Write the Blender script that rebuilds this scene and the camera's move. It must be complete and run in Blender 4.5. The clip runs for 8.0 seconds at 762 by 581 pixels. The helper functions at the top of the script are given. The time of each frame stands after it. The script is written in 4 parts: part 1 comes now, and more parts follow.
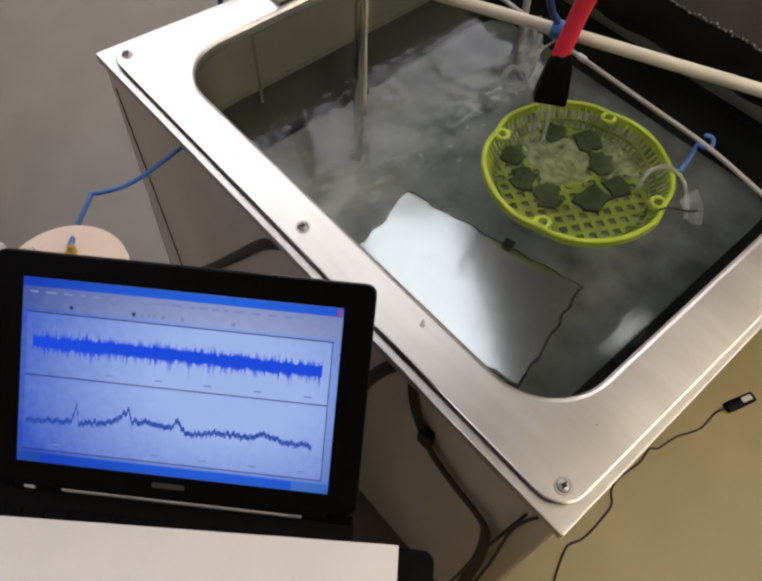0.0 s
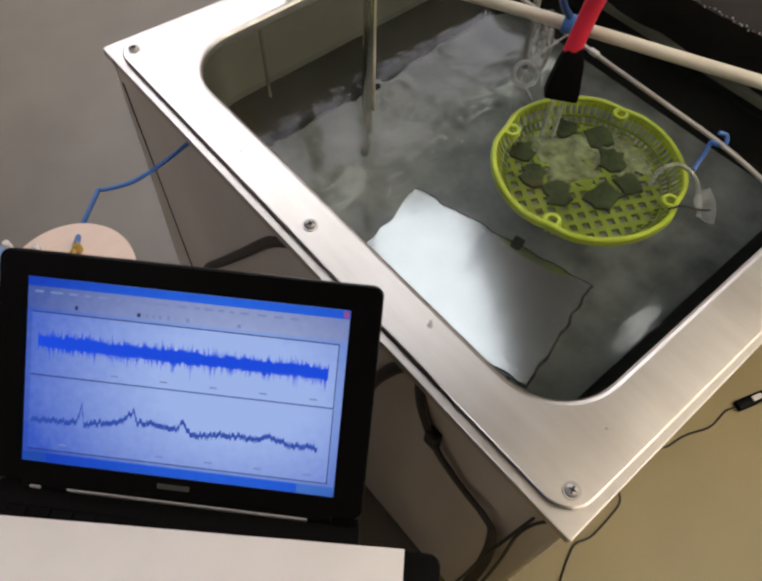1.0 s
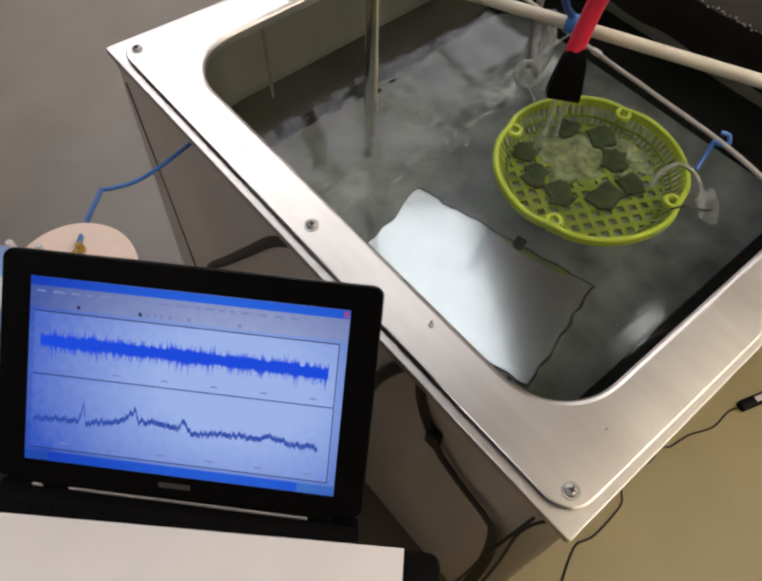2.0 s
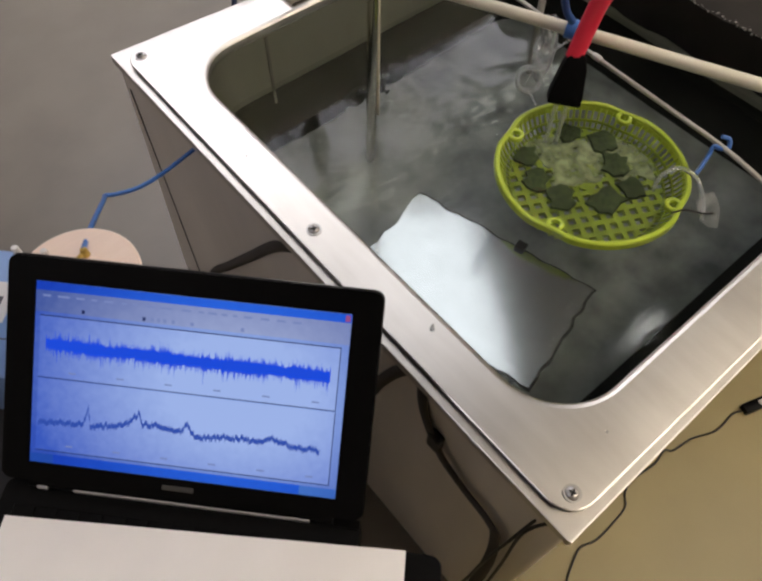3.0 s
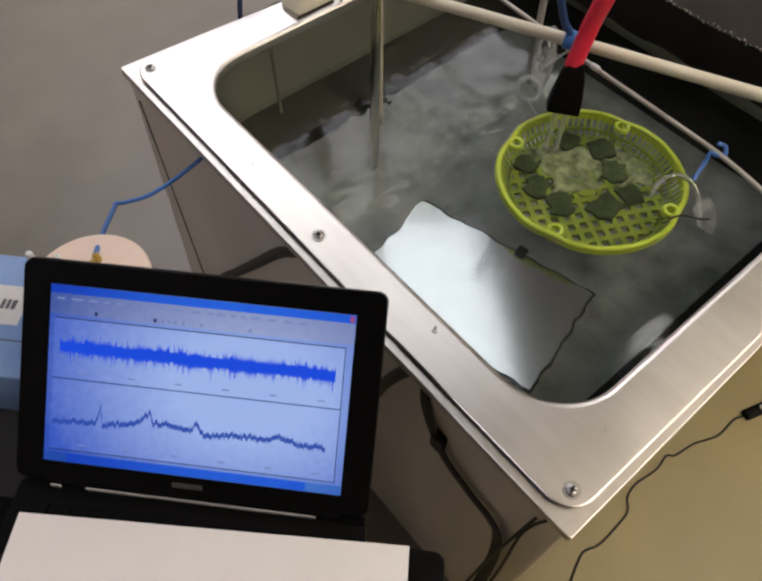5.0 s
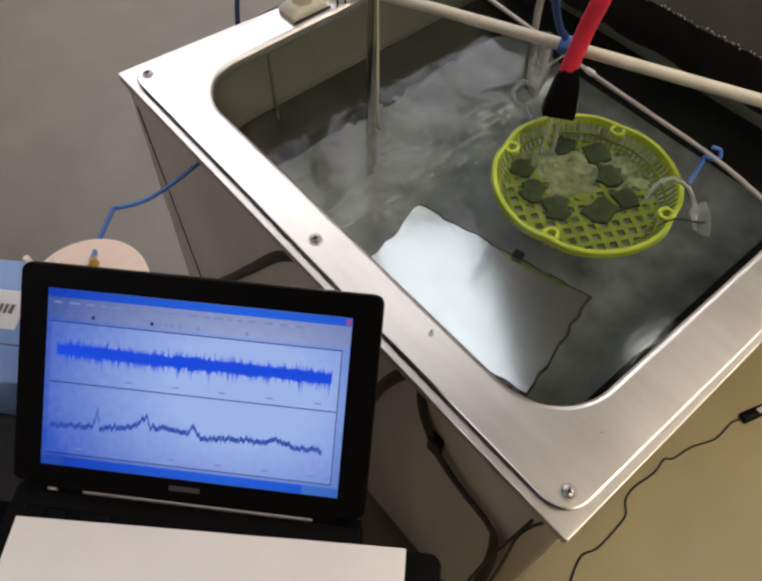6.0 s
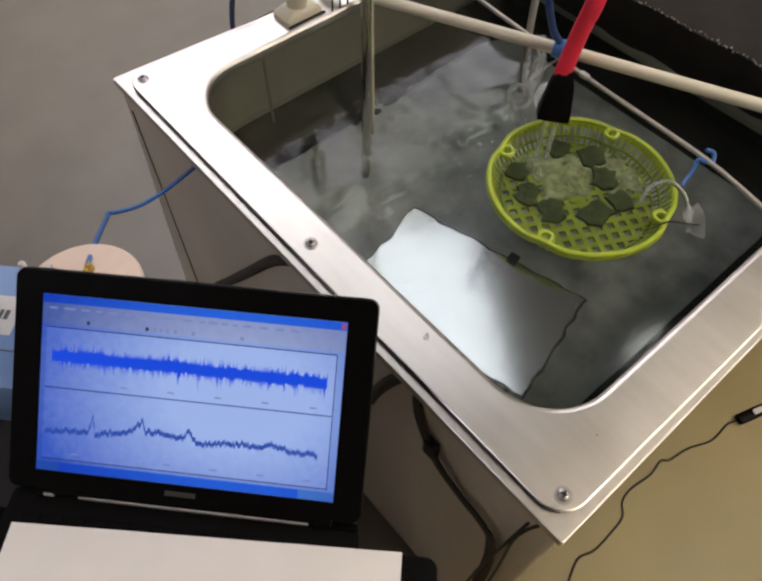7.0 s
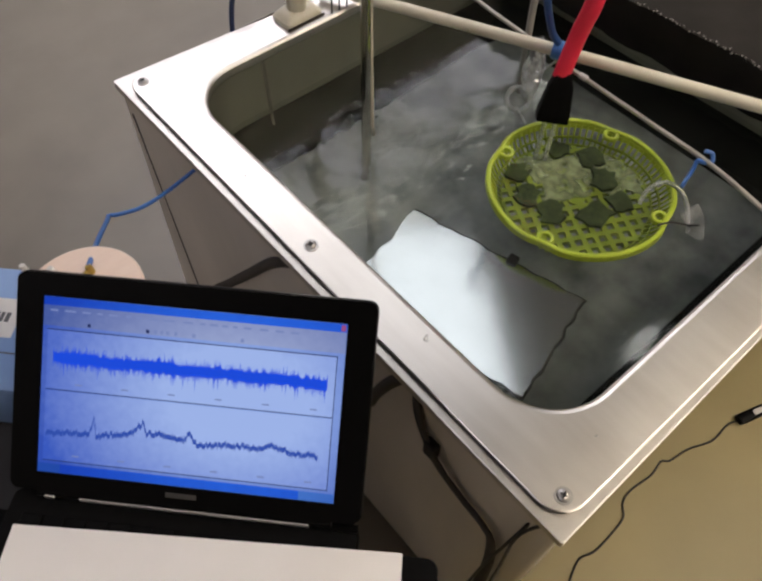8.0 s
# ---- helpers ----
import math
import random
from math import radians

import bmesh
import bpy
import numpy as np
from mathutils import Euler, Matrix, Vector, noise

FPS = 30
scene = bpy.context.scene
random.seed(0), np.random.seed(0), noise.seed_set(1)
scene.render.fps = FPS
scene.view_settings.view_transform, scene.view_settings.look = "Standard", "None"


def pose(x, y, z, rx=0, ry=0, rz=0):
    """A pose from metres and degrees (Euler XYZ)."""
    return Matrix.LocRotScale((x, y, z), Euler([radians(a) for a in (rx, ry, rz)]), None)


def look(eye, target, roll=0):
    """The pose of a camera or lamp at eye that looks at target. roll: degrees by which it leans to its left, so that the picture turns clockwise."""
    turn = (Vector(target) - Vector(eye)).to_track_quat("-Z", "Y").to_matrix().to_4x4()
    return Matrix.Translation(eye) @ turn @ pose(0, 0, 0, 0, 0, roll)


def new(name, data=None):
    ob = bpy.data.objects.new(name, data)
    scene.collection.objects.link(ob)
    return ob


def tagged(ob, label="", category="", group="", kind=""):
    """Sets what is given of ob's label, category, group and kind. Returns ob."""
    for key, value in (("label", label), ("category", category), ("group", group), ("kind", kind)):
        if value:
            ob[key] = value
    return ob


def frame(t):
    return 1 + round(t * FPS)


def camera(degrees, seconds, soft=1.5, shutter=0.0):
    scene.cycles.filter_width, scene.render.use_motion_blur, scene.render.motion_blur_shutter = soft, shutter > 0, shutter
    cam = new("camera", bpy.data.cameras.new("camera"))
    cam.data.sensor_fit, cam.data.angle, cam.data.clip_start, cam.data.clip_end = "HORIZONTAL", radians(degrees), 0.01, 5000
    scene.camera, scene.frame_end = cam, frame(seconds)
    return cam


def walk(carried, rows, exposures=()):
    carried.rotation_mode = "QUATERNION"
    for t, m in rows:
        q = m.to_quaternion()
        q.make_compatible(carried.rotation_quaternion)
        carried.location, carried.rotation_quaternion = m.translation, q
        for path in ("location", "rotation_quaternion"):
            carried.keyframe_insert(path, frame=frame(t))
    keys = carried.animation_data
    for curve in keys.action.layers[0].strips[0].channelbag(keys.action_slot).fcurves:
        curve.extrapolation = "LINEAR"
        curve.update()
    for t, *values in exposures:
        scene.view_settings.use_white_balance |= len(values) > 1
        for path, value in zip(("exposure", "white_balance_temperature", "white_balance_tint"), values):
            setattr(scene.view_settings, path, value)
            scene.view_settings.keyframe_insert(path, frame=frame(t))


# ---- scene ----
cam = camera(58.4, 8.0, soft=2.6)
PATH = [
    (0, (-0.256, 0.0, 1.417), (0.489, 0.796, -0.259), 2.6),
    (0.5, (-0.251, 0.002, 1.418), (0.476, 0.795, -0.268), 2.1),
    (1, (-0.247, 0.009, 1.416), (0.466, 0.804, -0.276), 1.9),
    (1.5, (-0.244, 0.008, 1.417), (0.46, 0.805, -0.277), 1.7),
    (3, (-0.244, 0.002, 1.423), (0.454, 0.819, -0.263), 0.7),
    (3.5, (-0.247, -0.001, 1.427), (0.45, 0.826, -0.256), 0.4),
    (4, (-0.251, -0.006, 1.429), (0.45, 0.831, -0.247), 0.2),
    (4.5, (-0.255, -0.009, 1.433), (0.449, 0.832, -0.24), 0.1),
    (6, (-0.256, -0.017, 1.436), (0.463, 0.837, -0.224), 0.0),
    (6.5, (-0.256, -0.016, 1.438), (0.469, 0.835, -0.22), 0.1),
    (7, (-0.254, -0.018, 1.438), (0.475, 0.835, -0.217), 0.1),
    (7.5, (-0.254, -0.018, 1.438), (0.476, 0.835, -0.217), -0.0),
    (8, (-0.254, -0.019, 1.44), (0.476, 0.837, -0.213), -0.1),
]
walk(cam, [(t, look(eye, target, roll)) for t, eye, target, roll in PATH])

# ---- world, light ----
world = bpy.data.worlds.new("room_air")
world.use_nodes = True
scene.world = world
world.node_tree.nodes["Background"].inputs[0].default_value = (0.9, 0.95, 1.0, 1)
world.node_tree.nodes["Background"].inputs[1].default_value = 0.05
scene.view_settings.exposure = -0.06

LAMP_POWER = 3.6
RIM = 0.75          # height of the tank's flange
WATER = 0.640       # height of the water
CEIL = 2.6


# ---- materials ----
def nodes_of(name):
    m = bpy.data.materials.new(name)
    m.use_nodes = True
    nt = m.node_tree
    return m, nt, nt.nodes["Principled BSDF"]


def material(name, a, b=None, rough=0.5, metal=0.0, scale=20.0, bump=0.0, bump_scale=None, rough_var=0.0, stretch=(1, 1, 1), stain=0.0, spec=0.5):
    """Two colours mixed by noise at two scales, with a bump and uneven gloss."""
    m, nt, bsdf = nodes_of(name)
    b = b or tuple(c * 0.75 for c in a)
    co = nt.nodes.new("ShaderNodeTexCoord")
    mp = nt.nodes.new("ShaderNodeMapping")
    mp.inputs["Scale"].default_value = stretch
    nt.links.new(co.outputs["Object"], mp.inputs[0])
    n1 = nt.nodes.new("ShaderNodeTexNoise")
    n1.inputs["Scale"].default_value, n1.inputs["Detail"].default_value = scale, 6
    n2 = nt.nodes.new("ShaderNodeTexNoise")
    n2.inputs["Scale"].default_value, n2.inputs["Detail"].default_value = scale * 0.13, 3
    nt.links.new(mp.outputs[0], n1.inputs["Vector"])
    nt.links.new(co.outputs["Object"], n2.inputs["Vector"])
    add = nt.nodes.new("ShaderNodeMath")
    add.operation = "MULTIPLY_ADD"
    nt.links.new(n1.outputs["Fac"], add.inputs[0])
    add.inputs[1].default_value = 0.6
    mul = nt.nodes.new("ShaderNodeMath")
    mul.operation = "MULTIPLY"
    nt.links.new(n2.outputs["Fac"], mul.inputs[0])
    mul.inputs[1].default_value = 0.4 + stain
    nt.links.new(mul.outputs[0], add.inputs[2])
    ramp = nt.nodes.new("ShaderNodeValToRGB")
    ramp.color_ramp.elements[0].position, ramp.color_ramp.elements[1].position = 0.3, 0.72
    ramp.color_ramp.elements[0].color, ramp.color_ramp.elements[1].color = (*b, 1), (*a, 1)
    nt.links.new(add.outputs[0], ramp.inputs[0])
    nt.links.new(ramp.outputs[0], bsdf.inputs["Base Color"])
    bsdf.inputs["Metallic"].default_value = metal
    bsdf.inputs["Roughness"].default_value = rough
    bsdf.inputs["Specular IOR Level"].default_value = spec
    if rough_var:
        rr = nt.nodes.new("ShaderNodeMapRange")
        rr.inputs["To Min"].default_value, rr.inputs["To Max"].default_value = max(0.02, rough - rough_var), rough + rough_var
        nt.links.new(add.outputs[0], rr.inputs["Value"])
        nt.links.new(rr.outputs[0], bsdf.inputs["Roughness"])
    if bump:
        n3 = nt.nodes.new("ShaderNodeTexNoise")
        n3.inputs["Scale"].default_value, n3.inputs["Detail"].default_value = bump_scale or scale * 2, 5
        nt.links.new(mp.outputs[0], n3.inputs["Vector"])
        bm_ = nt.nodes.new("ShaderNodeBump")
        bm_.inputs["Strength"].default_value, bm_.inputs["Distance"].default_value = bump, 0.002
        nt.links.new(n3.outputs["Fac"], bm_.inputs["Height"])
        nt.links.new(bm_.outputs[0], bsdf.inputs["Normal"])
    return m


def backlit(m, edge, centre, strength):
    """A flat screen that fades and turns bluer away from where it faces the eye."""
    nt = m.node_tree
    bsdf = nt.nodes["Principled BSDF"]
    co, mp, gr = nt.nodes.new("ShaderNodeTexCoord"), nt.nodes.new("ShaderNodeMapping"), nt.nodes.new("ShaderNodeTexGradient")
    gr.gradient_type = "SPHERICAL"
    k = (4.2, 6.0, 6.0)
    mp.inputs["Scale"].default_value = k
    mp.inputs["Location"].default_value = (-0.050 * k[0], -0.090 * k[1], -0.0755 * k[2])
    nz = nt.nodes.new("ShaderNodeTexNoise")
    nz.inputs["Scale"].default_value, nz.inputs["Detail"].default_value = 130, 4
    add = nt.nodes.new("ShaderNodeMath")
    add.operation = "MULTIPLY_ADD"
    add.inputs[1].default_value = 0.16
    nt.links.new(co.outputs["Object"], mp.inputs[0])
    nt.links.new(co.outputs["Object"], nz.inputs["Vector"])
    nt.links.new(mp.outputs[0], gr.inputs[0])
    nt.links.new(nz.outputs["Fac"], add.inputs[0])
    nt.links.new(gr.outputs["Fac"], add.inputs[2])
    ramp = nt.nodes.new("ShaderNodeValToRGB")
    ramp.color_ramp.elements[0].position, ramp.color_ramp.elements[1].position = 0.16, 0.78
    ramp.color_ramp.elements[0].color, ramp.color_ramp.elements[1].color = (*edge, 1), (*centre, 1)
    nt.links.new(add.outputs[0], ramp.inputs[0])
    nt.links.new(ramp.outputs[0], bsdf.inputs["Emission Color"])
    bsdf.inputs["Emission Strength"].default_value = strength
    return m


def glow(name, colour, strength=1.0, mottled=0.0):
    m, nt, bsdf = nodes_of(name)
    bsdf.inputs["Base Color"].default_value = (0.01, 0.01, 0.012, 1)
    bsdf.inputs["Roughness"].default_value = 0.3
    bsdf.inputs["Specular IOR Level"].default_value = 0.08
    bsdf.inputs["Emission Color"].default_value = (*colour, 1)
    bsdf.inputs["Emission Strength"].default_value = strength
    if mottled:
        co = nt.nodes.new("ShaderNodeTexCoord")
        n1 = nt.nodes.new("ShaderNodeTexNoise")
        n1.inputs["Scale"].default_value = 9
        nt.links.new(co.outputs["Object"], n1.inputs["Vector"])
        ramp = nt.nodes.new("ShaderNodeValToRGB")
        ramp.color_ramp.elements[0].position, ramp.color_ramp.elements[1].position = 0.3, 0.7
        ramp.color_ramp.elements[0].color = (*[c * (1 - mottled) for c in colour], 1)
        ramp.color_ramp.elements[1].color = (*colour, 1)
        nt.links.new(n1.outputs["Fac"], ramp.inputs[0])
        nt.links.new(ramp.outputs[0], bsdf.inputs["Emission Color"])
    return m


def clear(name, colour, rough=0.05, ior=1.45, trans=1.0):
    m, nt, bsdf = nodes_of(name)
    bsdf.inputs["Base Color"].default_value = (*colour, 1)
    bsdf.inputs["Roughness"].default_value = rough
    bsdf.inputs["IOR"].default_value = ior
    bsdf.inputs["Transmission Weight"].default_value = trans
    return m


def milky(name, colour, cover):
    """Thin cloudy film that lets part of the light straight through."""
    m, nt, bsdf = nodes_of(name)
    bsdf.inputs["Base Color"].default_value = (*colour, 1)
    bsdf.inputs["Roughness"].default_value = 0.4
    co = nt.nodes.new("ShaderNodeTexCoord")
    n1 = nt.nodes.new("ShaderNodeTexNoise")
    n1.inputs["Scale"].default_value, n1.inputs["Detail"].default_value = 45, 5
    nt.links.new(co.outputs["Object"], n1.inputs["Vector"])
    rr = nt.nodes.new("ShaderNodeMapRange")
    rr.inputs["From Min"].default_value, rr.inputs["From Max"].default_value = 0.35, 0.65
    rr.inputs["To Min"].default_value, rr.inputs["To Max"].default_value = cover * 0.35, cover * 1.6
    nt.links.new(n1.outputs["Fac"], rr.inputs["Value"])
    nt.links.new(rr.outputs[0], bsdf.inputs["Alpha"])
    return m


STEEL = material("brushed_steel", (0.70, 0.665, 0.615), (0.59, 0.55, 0.50), 0.34, 1.0, 60, 0.05, 300, 0.07, (1, 0.15, 1))
STEEL_EDGE = material("folded_steel", (0.62, 0.59, 0.54), (0.5, 0.47, 0.43), 0.36, 1.0, 40, 0, 200, 0.03)
STEEL_SIDE = material("dull_side_steel", (0.84, 0.79, 0.74), (0.66, 0.62, 0.575), 0.52, 0.85, 8, 0.05, 90, 0.08, (1, 1, 0.3), 0.1)
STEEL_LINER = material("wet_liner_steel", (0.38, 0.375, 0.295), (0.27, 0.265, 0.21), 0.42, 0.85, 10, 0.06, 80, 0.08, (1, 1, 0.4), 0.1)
SEAM = material("dark_weld", (0.30, 0.285, 0.24), (0.22, 0.21, 0.18), 0.5, 0.8, 60, 0.2, 90)
SILT = material("grey_green_silt", (0.62, 0.655, 0.63), (0.15, 0.165, 0.166), 0.85, 0, 17, 0.3, 40, stain=0.12, spec=0.05)
# Near black: the shade of deep water is put into the wall's colour.
SHADED_WALL = material("shaded_wall", (0.018, 0.019, 0.0165), (0.009, 0.0095, 0.0085), 0.8, 0, 9, 0.3, 40, spec=0.03)
POLISHED = material("polished_tube_steel", (0.72, 0.69, 0.63), (0.62, 0.59, 0.53), 0.13, 1.0, 40)
CHROME = material("screw_steel", (0.55, 0.53, 0.50), None, 0.36, 1.0, 90)
BLACK_FILL = material("black_fill", (0.012, 0.011, 0.010), None, 0.6)
PLATE = material("aluminium_sheet", (0.715, 0.73, 0.725), (0.62, 0.635, 0.63), 0.115, 1.0, 30)
BLACK = material("black_plastic", (0.0050, 0.0046, 0.0046), (0.0028, 0.0027, 0.0027), 0.34, 0, 80, 0.03, 400, spec=0.05)
BLACK_MATT = material("matt_black_plastic", (0.006, 0.0055, 0.0055), (0.003, 0.003, 0.003), 0.55, 0, 120, 0.1, 500, spec=0.06)
DIM = material("dim_grey_badge", (0.10, 0.095, 0.09), None, 0.4, 0.5)
SILVER = material("silver_trim", (0.6, 0.58, 0.56), None, 0.35, 0.6)
PAPER = material("white_paper", (0.88, 0.84, 0.80), (0.82, 0.78, 0.74), 0.75, 0, 14, 0.08, 60)
GREEN = material("lime_plastic", (0.46, 0.565, 0.052), (0.35, 0.45, 0.036), 0.33, 0, 40, 0.05, 120)
PAD = material("wet_grey_green_slab", (0.15, 0.20, 0.07), (0.030, 0.046, 0.014), 0.6, 0, 140, 0.5, 90, spec=0.22)
CREAM = material("cream_pvc", (0.72, 0.67, 0.54), (0.60, 0.55, 0.43), 0.4, 0, 25, 0.05, 80)
ROD_M = material("grey_rod", (0.50, 0.47, 0.42), (0.38, 0.35, 0.31), 0.45, 0.2, 60)
BLUE = material("blue_cable_sheath", (0.05, 0.17, 0.48), (0.03, 0.11, 0.36), 0.4, 0, 60)
DEEP_BLUE = material("deep_blue_sheath", (0.035, 0.10, 0.30), (0.02, 0.065, 0.21), 0.4, 0, 60)
NAVY = material("dark_blue_cable", (0.02, 0.035, 0.10), None, 0.45, 0, 60)
RED = material("red_rubber", (0.94, 0.042, 0.095), (0.86, 0.030, 0.070), 0.38, 0, 60, 0.06, 200)
BRASS = material("yellow_connector", (0.66, 0.46, 0.12), (0.5, 0.34, 0.08), 0.35, 0.5, 60)
BOXBLUE = material("pale_blue_enamel", (0.24, 0.38, 0.66), (0.20, 0.32, 0.58), 0.45, 0, 18)
LABEL = material("white_label", (0.78, 0.76, 0.74), None, 0.6)
INK = material("grey_print", (0.12, 0.12, 0.13), None, 0.6)
DISC = material("pale_wood_disc", (0.84, 0.68, 0.58), (0.78, 0.61, 0.51), 0.5, 0, 30, 0.06, 80, 0, (1, 6, 1))
CABLE = material("black_cable", (0.012, 0.011, 0.010), None, 0.45)
BROWN = material("brown_rubber_strap", (0.045, 0.036, 0.030), (0.022, 0.017, 0.014), 0.6, 0, 30)
FLOOR = material("grey_floor_paint", (0.245, 0.215, 0.175), (0.18, 0.157, 0.128), 0.42, 0, 5, 0.05, 60, 0.06, (1, 1, 1), 0.15)
OCHRE = material("ochre_floor_vinyl", (0.31, 0.25, 0.110), (0.24, 0.19, 0.080), 0.42, 0, 4, 0.05, 50, 0.06, (1, 1, 1), 0.15)
WALLM = material("off_white_wall", (0.62, 0.60, 0.56), (0.56, 0.54, 0.50), 0.8, 0, 6, 0.1, 90)
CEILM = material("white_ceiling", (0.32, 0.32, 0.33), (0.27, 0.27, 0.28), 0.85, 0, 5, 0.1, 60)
CURTAIN = material("black_sheeting", (0.040, 0.036, 0.032), (0.024, 0.0215, 0.019), 0.7, 0, 12, 0.3, 60, spec=0.05)
GLINT_GREY = material("grey_glints", (0.35, 0.33, 0.30), (0.15, 0.14, 0.13), 0.4, 0, 80)
TABLE = material("dark_table", (0.025, 0.022, 0.020), (0.015, 0.013, 0.012), 0.5, 0, 20, 0.1, 90)
GLASS = clear("clear_plastic", (0.92, 0.94, 0.94), 0.05, 1.5, 0.86)
FLAP = milky("cloudy_flap", (0.42, 0.43, 0.42), 0.13)
FILM = milky("milky_film", (0.70, 0.77, 0.42), 0.44)
LAMP = glow("lamp_diffuser", (0.985, 0.945, 1.04), LAMP_POWER)
LAMP_SOFT = glow("soft_lamp_diffuser", (0.96, 0.97, 1.04), 2.0)
LAMP_STRIP = glow("strip_lamp_diffuser", (1.0, 1.0, 0.94), 5.8)
LAMP_WARM = glow("warm_lamp_diffuser", (1.0, 0.87, 0.72), 9.8)
LAMP_TUBE = glow("tube_lamp", (1.0, 0.98, 0.95), 5.0)


def soft_edges(m, lx, ly):
    """A diffuser that is brightest over its tube."""
    nt = m.node_tree
    co, mp, gr = nt.nodes.new("ShaderNodeTexCoord"), nt.nodes.new("ShaderNodeMapping"), nt.nodes.new("ShaderNodeTexGradient")
    gr.gradient_type = "QUADRATIC_SPHERE"
    mp.inputs["Scale"].default_value = (2 / lx, 2 / ly, 1)
    mul = nt.nodes.new("ShaderNodeMath")
    mul.operation = "MULTIPLY"
    mul.inputs[1].default_value = 22.0
    nt.links.new(co.outputs["Object"], mp.inputs[0])
    nt.links.new(mp.outputs[0], gr.inputs[0])
    nt.links.new(gr.outputs["Fac"], mul.inputs[0])
    nt.links.new(mul.outputs[0], nt.nodes["Principled BSDF"].inputs["Emission Strength"])


soft_edges(LAMP_TUBE, 0.56, 0.16)


def water_material():
    """Clear water with a little grey-green turbidity."""
    m, nt, bsdf = nodes_of("murky_water")
    nt.nodes.remove(bsdf)
    out = nt.nodes["Material Output"]
    glass = nt.nodes.new("ShaderNodeBsdfGlass")
    glass.inputs["Color"].default_value = (0.84, 0.86, 0.85, 1)
    glass.inputs["Roughness"].default_value = 0.0
    glass.inputs["IOR"].default_value = 1.375
    murk = nt.nodes.new("ShaderNodeBsdfDiffuse")
    co = nt.nodes.new("ShaderNodeTexCoord")
    n1 = nt.nodes.new("ShaderNodeTexNoise")
    n1.inputs["Scale"].default_value, n1.inputs["Detail"].default_value = 6, 4
    nt.links.new(co.outputs["Object"], n1.inputs["Vector"])
    ramp = nt.nodes.new("ShaderNodeValToRGB")
    ramp.color_ramp.elements[0].position, ramp.color_ramp.elements[1].position = 0.3, 0.7
    ramp.color_ramp.elements[0].color = (0.11, 0.115, 0.10, 1)
    ramp.color_ramp.elements[1].color = (0.26, 0.27, 0.235, 1)
    nt.links.new(n1.outputs["Fac"], ramp.inputs[0])
    nt.links.new(ramp.outputs[0], murk.inputs["Color"])
    mix = nt.nodes.new("ShaderNodeMixShader")
    mix.inputs[0].default_value = 0.025
    nt.links.new(glass.outputs[0], mix.inputs[1])
    nt.links.new(murk.outputs[0], mix.inputs[2])
    nt.links.new(mix.outputs[0], out.inputs["Surface"])
    return m


WATER_M = water_material()


# ---- mesh tools ----
def empty(name, m=None):
    ob = new(name)
    ob.empty_display_size = 0.05
    if m is not None:
        ob.matrix_basis = m
    return ob


def part(name, bm, mat, parent=None, label="", smooth=False):
    """Links a bmesh as one mesh object, under a thing or a part."""
    bmesh.ops.recalc_face_normals(bm, faces=bm.faces)
    me = bpy.data.meshes.new(name)
    bm.to_mesh(me)
    bm.free()
    me.materials.append(mat)
    if smooth:
        me.shade_smooth()
        me.set_sharp_from_angle(angle=radians(40))
    ob = new(name, me)
    if parent is not None:
        ob.parent = parent
    return tagged(ob, label)


def box(bm, x0, x1, y0, y1, z0, z1, bevel=0.0, seg=2, m=None):
    r = bmesh.ops.create_cube(bm, size=1.0)
    vs = r["verts"]
    bmesh.ops.scale(bm, vec=(x1 - x0, y1 - y0, z1 - z0), verts=vs)
    bmesh.ops.translate(bm, vec=((x0 + x1) / 2, (y0 + y1) / 2, (z0 + z1) / 2), verts=vs)
    if bevel:
        es = list({e for v in vs for e in v.link_edges})
        r = bmesh.ops.bevel(bm, geom=es, offset=bevel, segments=seg, affect="EDGES", profile=0.5)
        vs = list({v for f in r["faces"] for v in f.verts} | {v for v in vs if v.is_valid})
    if m is not None:
        bmesh.ops.transform(bm, matrix=m, verts=vs)
    return bm


def new_box(*a, **k):
    return box(bmesh.new(), *a, **k)


def cylinder(bm, r0, r1, z0, z1, m=None, seg=28, cap=True, bevel=0.0):
    vs = lathe(bm, ([(0, z0)] if cap else []) + ([(r0 - bevel, z0), (r0, z0 + bevel)] if bevel else [(r0, z0)]) + ([(r1, z1 - bevel), (r1 - bevel, z1)] if bevel else [(r1, z1)]) + ([(0, z1)] if cap else []), seg)
    if m is not None:
        bmesh.ops.transform(bm, matrix=m, verts=vs)
    return bm


def lathe(bm, profile, seg=32, wobble=None):
    """Turns (radius, z) pairs about the z axis."""
    rings, out = [], []
    for r, z in profile:
        if r < 1e-6:
            ring = [bm.verts.new((0, 0, z))]
        else:
            ring = []
            for i in range(seg):
                a = 2 * math.pi * i / seg
                k = r * (wobble(a) if wobble else 1)
                ring.append(bm.verts.new((k * math.cos(a), k * math.sin(a), z)))
        rings.append(ring)
        out += ring
    for p, q in zip(rings, rings[1:]):
        for i in range(seg):
            j = (i + 1) % seg
            a = [p[i % len(p)], p[j % len(p)], q[j % len(q)], q[i % len(q)]]
            a = list(dict.fromkeys(a))
            if len(a) > 2:
                bm.faces.new(a)
    return out


